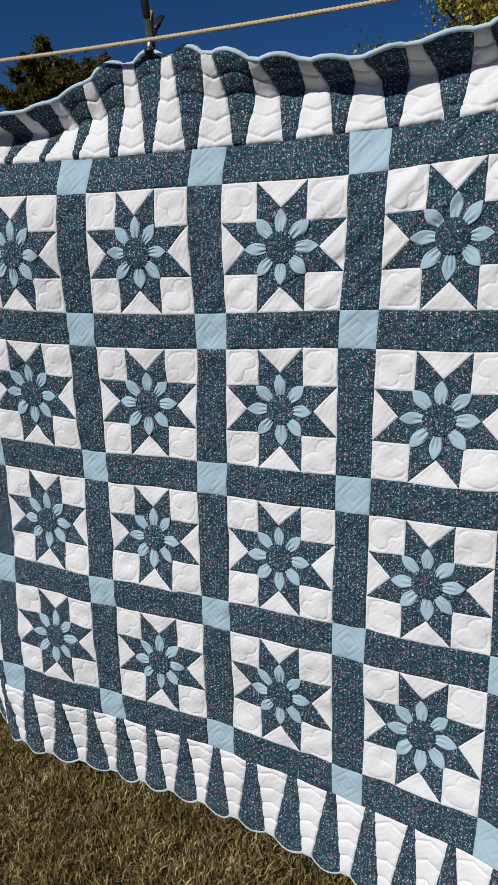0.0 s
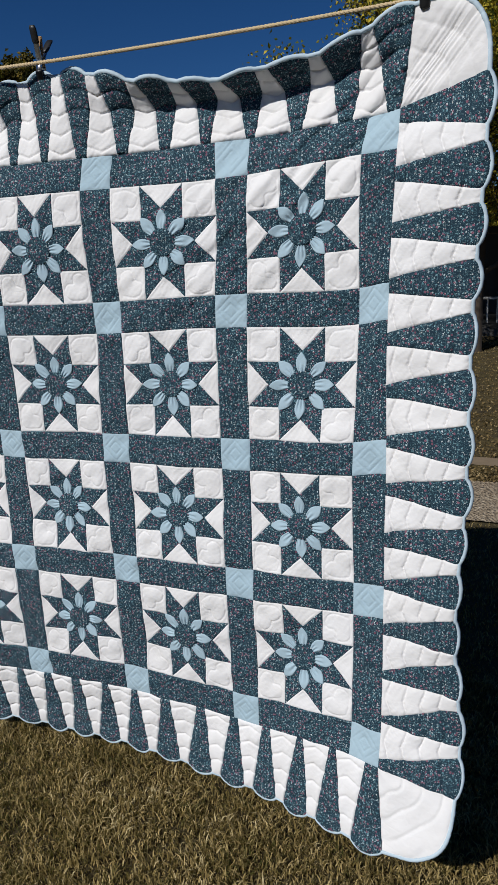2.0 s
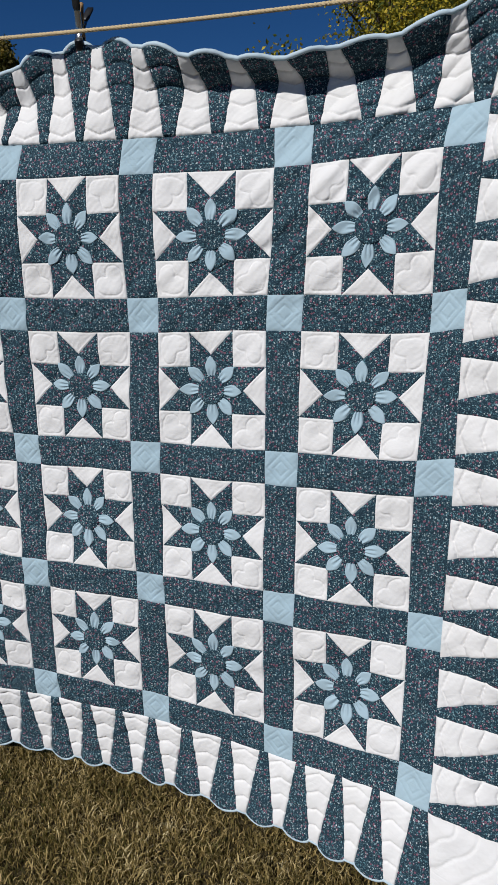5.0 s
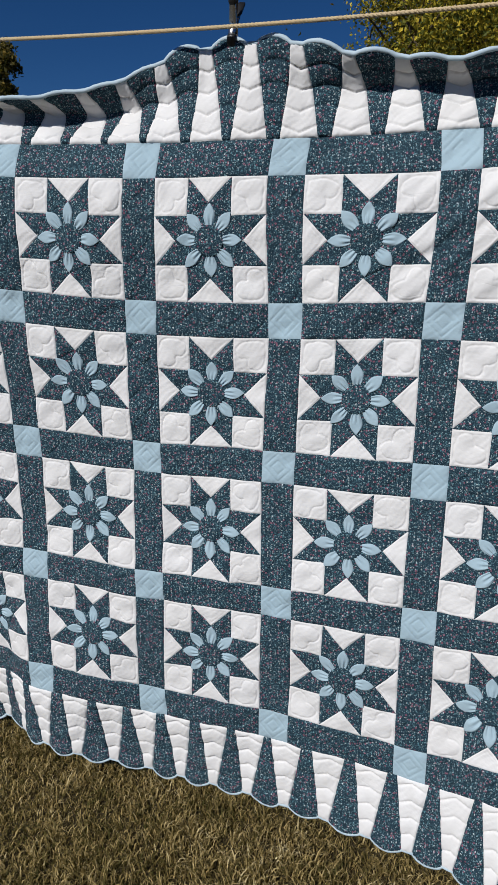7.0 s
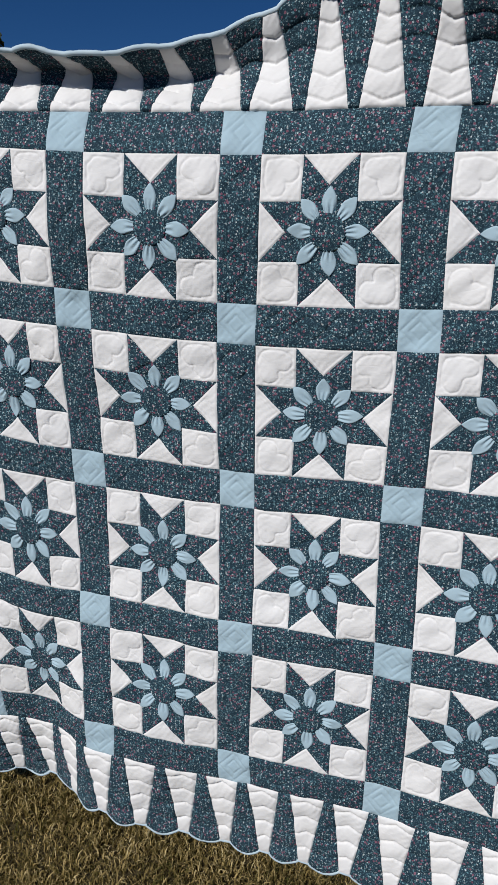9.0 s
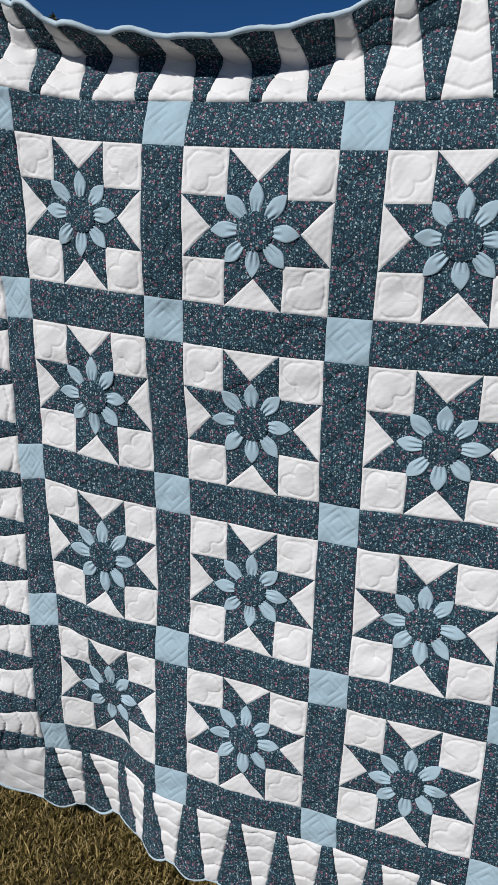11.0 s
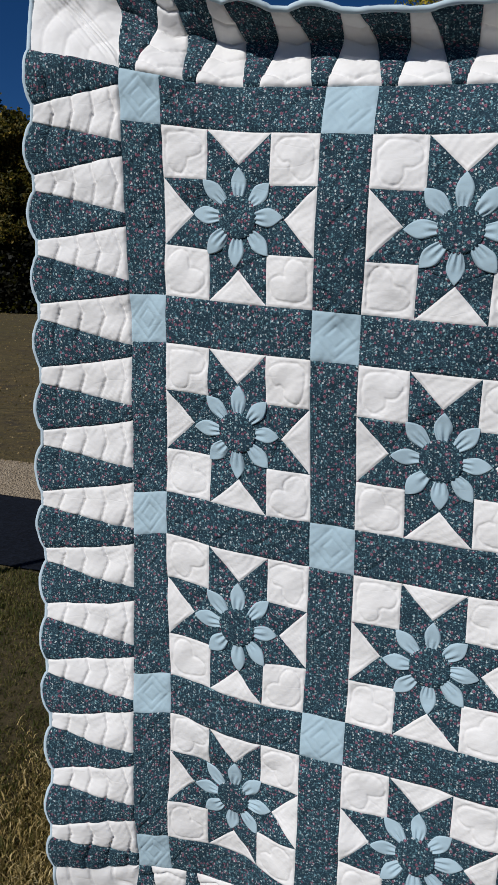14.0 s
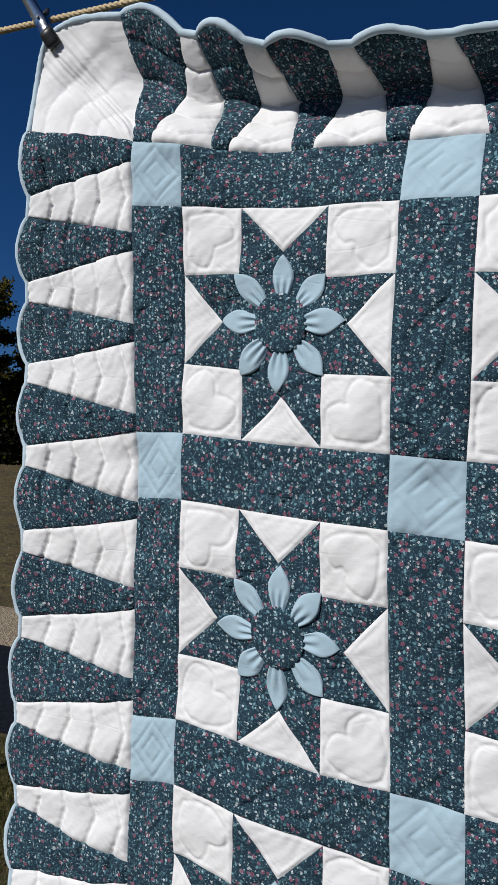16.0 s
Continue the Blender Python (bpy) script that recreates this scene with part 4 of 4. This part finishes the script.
def tree(name, x, y, height, spread, first, seed, leaf, count, mat, label, group="", lobes=9):
    """Tapered trunk, forking limbs, and a crown of single leaves clustered round the twigs."""
    r = np.random.default_rng(seed)
    top = tagged(new(name), label, "tree", group)
    top.location = (x, y, rise_at(x, y))
    (v, f), p = limb((0, 0, -0.1), (r.normal(0, 0.1), r.normal(0, 0.1), height * 0.72), height * 0.022 + 0.05, 0.04, seed)
    link("trunk", v, f, BARK, top)
    tips = []
    for i in range(lobes * 2):
        V, F = [], []
        k = r.uniform(0.28, 1.0)
        start = p[min(6, int(k * 6))]
        a = i * 2.4 + r.uniform(-0.4, 0.4)
        out = spread * r.uniform(0.45, 1.0) * (1.15 - 0.55 * k)
        z = first + (height - first) * min(1.0, k * r.uniform(0.75, 1.05))
        end = np.array([out * math.cos(a), out * math.sin(a), max(z, first)])
        (v, f), q = limb(start, end, 0.05 * height / 8, 0.012, seed * 50 + i, 0.06)
        V.append(v)
        F += f
        nv = len(v)
        for tw in range(7):
            s = q[r.integers(2, 7)]
            e = s + r.normal(0, spread * 0.20, 3) * (1, 1, 0.8)
            (v, f), w = limb(s, e, 0.015, 0.005, seed * 900 + i * 7 + tw, 0.08, 4)
            V.append(v)
            F += [tuple(j + nv for j in g) for g in f]
            nv += len(v)
            tips += [w[1], w[2], w[3], w[3]]
        link("limb", np.concatenate(V), F, BARK, top)
    tips = np.array(tips)
    c = tips[r.integers(0, len(tips), count)] + r.normal(0, spread * 0.052, (count, 3))
    c[:, 2] = np.maximum(c[:, 2], first * 0.8)
    d1 = r.normal(0, 1, (count, 3)); d1 /= np.linalg.norm(d1, axis=1)[:, None]
    d2 = np.cross(d1, r.normal(0, 1, (count, 3))); d2 /= np.linalg.norm(d2, axis=1)[:, None]
    s = leaf * r.uniform(0.6, 1.25, count)[:, None]
    fold = np.cross(d1, d2) * s * 0.18
    v = np.stack([c - d1 * s * 0.5, c + d2 * s * 0.36 + fold, c + d1 * s * 0.6, c - d2 * s * 0.36 + fold], 1).reshape(-1, 3)
    i = np.arange(count) * 4
    f = np.stack([i, i + 1, i + 2], -1).tolist() + np.stack([i, i + 2, i + 3], -1).tolist()
    link("crown", v, f, mat, top, smooth=False)
    return top


tree("tree", 0.55, 9.8, 7.2, 3.5, 2.3, 11, 0.050, 150000, GOLD, "maple with yellowing autumn leaves beyond the gravel", lobes=19)
tree("tree", 4.0, 9.4, 6.2, 2.7, 1.9, 15, 0.055, 9000, GOLD, "maple with yellowing autumn leaves beside a porch", lobes=12)
tree("tree", -23.4, 27.8, 9.0, 1.8, 3.6, 17, 0.12, 95000, OLIVE, "tree with olive and gold leaves at the edge of the field", "far trees", lobes=13)
tree("tree", -21.6, 28.6, 9.4, 3.0, 2.6, 12, 0.18, 80000, OLIVE, "tall tree with olive and gold leaves beyond the field", "far trees", lobes=13)
tree("tree", -31.5, 27.0, 10.2, 3.6, 2.6, 13, 0.19, 55000, OLIVE, "tall tree with olive and gold leaves beyond the field", "far trees", lobes=13)
tree("tree", -28.0, 30.5, 7.8, 3.2, 2.2, 14, 0.20, 40000, RUST, "lower dark green and rust-coloured tree beyond the field", "far trees", lobes=12)


def shade_belt(count=70000):
    """Dense near-black leaves that stand in for the deep shade below the far trees."""
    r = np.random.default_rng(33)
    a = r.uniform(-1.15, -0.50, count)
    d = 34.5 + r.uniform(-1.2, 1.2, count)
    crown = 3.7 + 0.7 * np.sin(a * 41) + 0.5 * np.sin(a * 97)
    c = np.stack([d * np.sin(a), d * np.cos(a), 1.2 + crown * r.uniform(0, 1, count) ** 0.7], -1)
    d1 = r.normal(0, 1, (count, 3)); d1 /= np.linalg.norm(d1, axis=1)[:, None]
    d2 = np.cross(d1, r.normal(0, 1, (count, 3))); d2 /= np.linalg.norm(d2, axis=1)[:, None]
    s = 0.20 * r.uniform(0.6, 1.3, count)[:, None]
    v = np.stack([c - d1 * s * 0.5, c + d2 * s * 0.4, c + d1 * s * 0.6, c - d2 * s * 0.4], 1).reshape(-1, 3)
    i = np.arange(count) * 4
    tagged(link("shade_belt", v, np.stack([i, i + 1, i + 2, i + 3], -1).tolist(), DUSK, smooth=False), "near-black leaf belt added for the shade below the far trees", "undergrowth", kind="stuff")


shade_belt()


def litter(count, x0, x1, y0, y1, size, seed):
    """Fallen leaves and tufts strewn over the field."""
    r = np.random.default_rng(seed)
    c = np.stack([r.uniform(x0, x1, count), y0 + (y1 - y0) * r.uniform(0, 1, count) ** 1.3, r.uniform(0.012, 0.03, count)], -1)
    a = r.uniform(0, 2 * math.pi, count)
    d1 = np.stack([np.cos(a), np.sin(a), r.normal(0, 0.5, count)], -1)
    d2 = np.stack([-np.sin(a), np.cos(a), r.normal(0, 0.5, count)], -1)
    s = size * r.uniform(0.5, 1.3, count)[:, None]
    v = np.stack([c - d1 * s * 0.5, c + d2 * s * 0.35, c + d1 * s * 0.5, c - d2 * s * 0.35], 1).reshape(-1, 3)
    v[:, 2] = np.maximum(v[:, 2], 0.008) + np.array([rise_at(x, y) for x, y in v[:, :2]])
    i = np.arange(count) * 4
    tagged(link("fallen_leaves", v, np.stack([i, i + 1, i + 2, i + 3], -1).tolist(), LITTER, smooth=False), "brown fallen leaves scattered over the dry grass", "leaves", kind="stuff")


litter(14000, 0.6, 2.4, 4.14, 11.3, 0.022, 41)
litter(5000, 0.6, 2.4, 3.5, 3.88, 0.022, 43)
litter(16000, -14.0, -3.4, 5.1, 14.0, 0.020, 42)
litter(16000, -34.0, -6.0, 9.0, 30.0, 0.045, 44)


def far_woods(count=40000):
    """A belt of woods all along the horizon: leaf clumps heaped over uneven crowns."""
    r = np.random.default_rng(21)
    a = r.uniform(-1.5, 1.5, count)
    crown = 5.5 + 2.2 * np.sin(a * 31 + 2 * np.sin(a * 17)) + 1.5 * np.sin(a * 67)
    d = 85 + r.uniform(-4, 4, count)
    z = crown * np.sqrt(r.uniform(0.0, 1.0, count))
    c = np.stack([d * np.sin(a), d * np.cos(a), z], -1)
    d1 = r.normal(0, 1, (count, 3)); d1 /= np.linalg.norm(d1, axis=1)[:, None]
    d2 = np.cross(d1, r.normal(0, 1, (count, 3))); d2 /= np.linalg.norm(d2, axis=1)[:, None]
    s = 1.1 * r.uniform(0.6, 1.3, count)[:, None]
    v = np.stack([c - d1 * s * 0.5, c + d2 * s * 0.4, c + d1 * s * 0.6, c - d2 * s * 0.4], 1).reshape(-1, 3)
    i = np.arange(count) * 4
    f = np.stack([i, i + 1, i + 2, i + 3], -1).tolist()
    tagged(link("woods", v, f, RUST, smooth=False), "distant autumn woods along the horizon", "woods", kind="stuff")


far_woods()


# house across the road -------------------------------------------------
def porch_house(x, y):
    top = tagged(new("house"), "low house with a deep dark porch and grey posts", "house")
    top.location = (x, y, 0)
    def slab(name, lo, hi, mat, label="", bevel=0.01):
        bm = bmesh.new()
        box_into(bm, lo, hi, bevel)
        return part(name, bm, mat, top, label)
    slab("wall", (-4.0, 2.4, 0), (6.0, 2.6, 2.4), SHADE, "boarded wall, porch shade put into its dark colour")
    slab("wall", (-4.2, 0.0, 0), (-4.0, 6.0, 2.4), PAINT, "white side wall")
    slab("porch_floor", (-4.0, 0, 0), (6.0, 2.4, 0.14), SHADE)
    slab("fascia", (-4.3, -0.16, 2.20), (6.2, 0.0, 2.32), GREYWOOD, "grey fascia board")
    slab("roof", (-4.4, -0.3, 2.33), (6.3, 6.2, 2.44), SHINGLE)
    for px in (-2.2, -0.1, 2.0, 4.1):
        slab("post", (px - 0.07, 0.05, 0.14), (px + 0.07, 0.19, 2.19), BLEACHED, "weathered pale post")
    for px in np.arange(-2.0, 0.0, 0.16):
        slab("baluster", (px - 0.015, 0.10, 0.22), (px + 0.010, 0.13, 0.62), BLEACHED, bevel=0.0)
    slab("handrail", (-2.13, 0.08, 0.62), (-0.17, 0.15, 0.66), BLEACHED)


porch_house(1.6, 11.6)
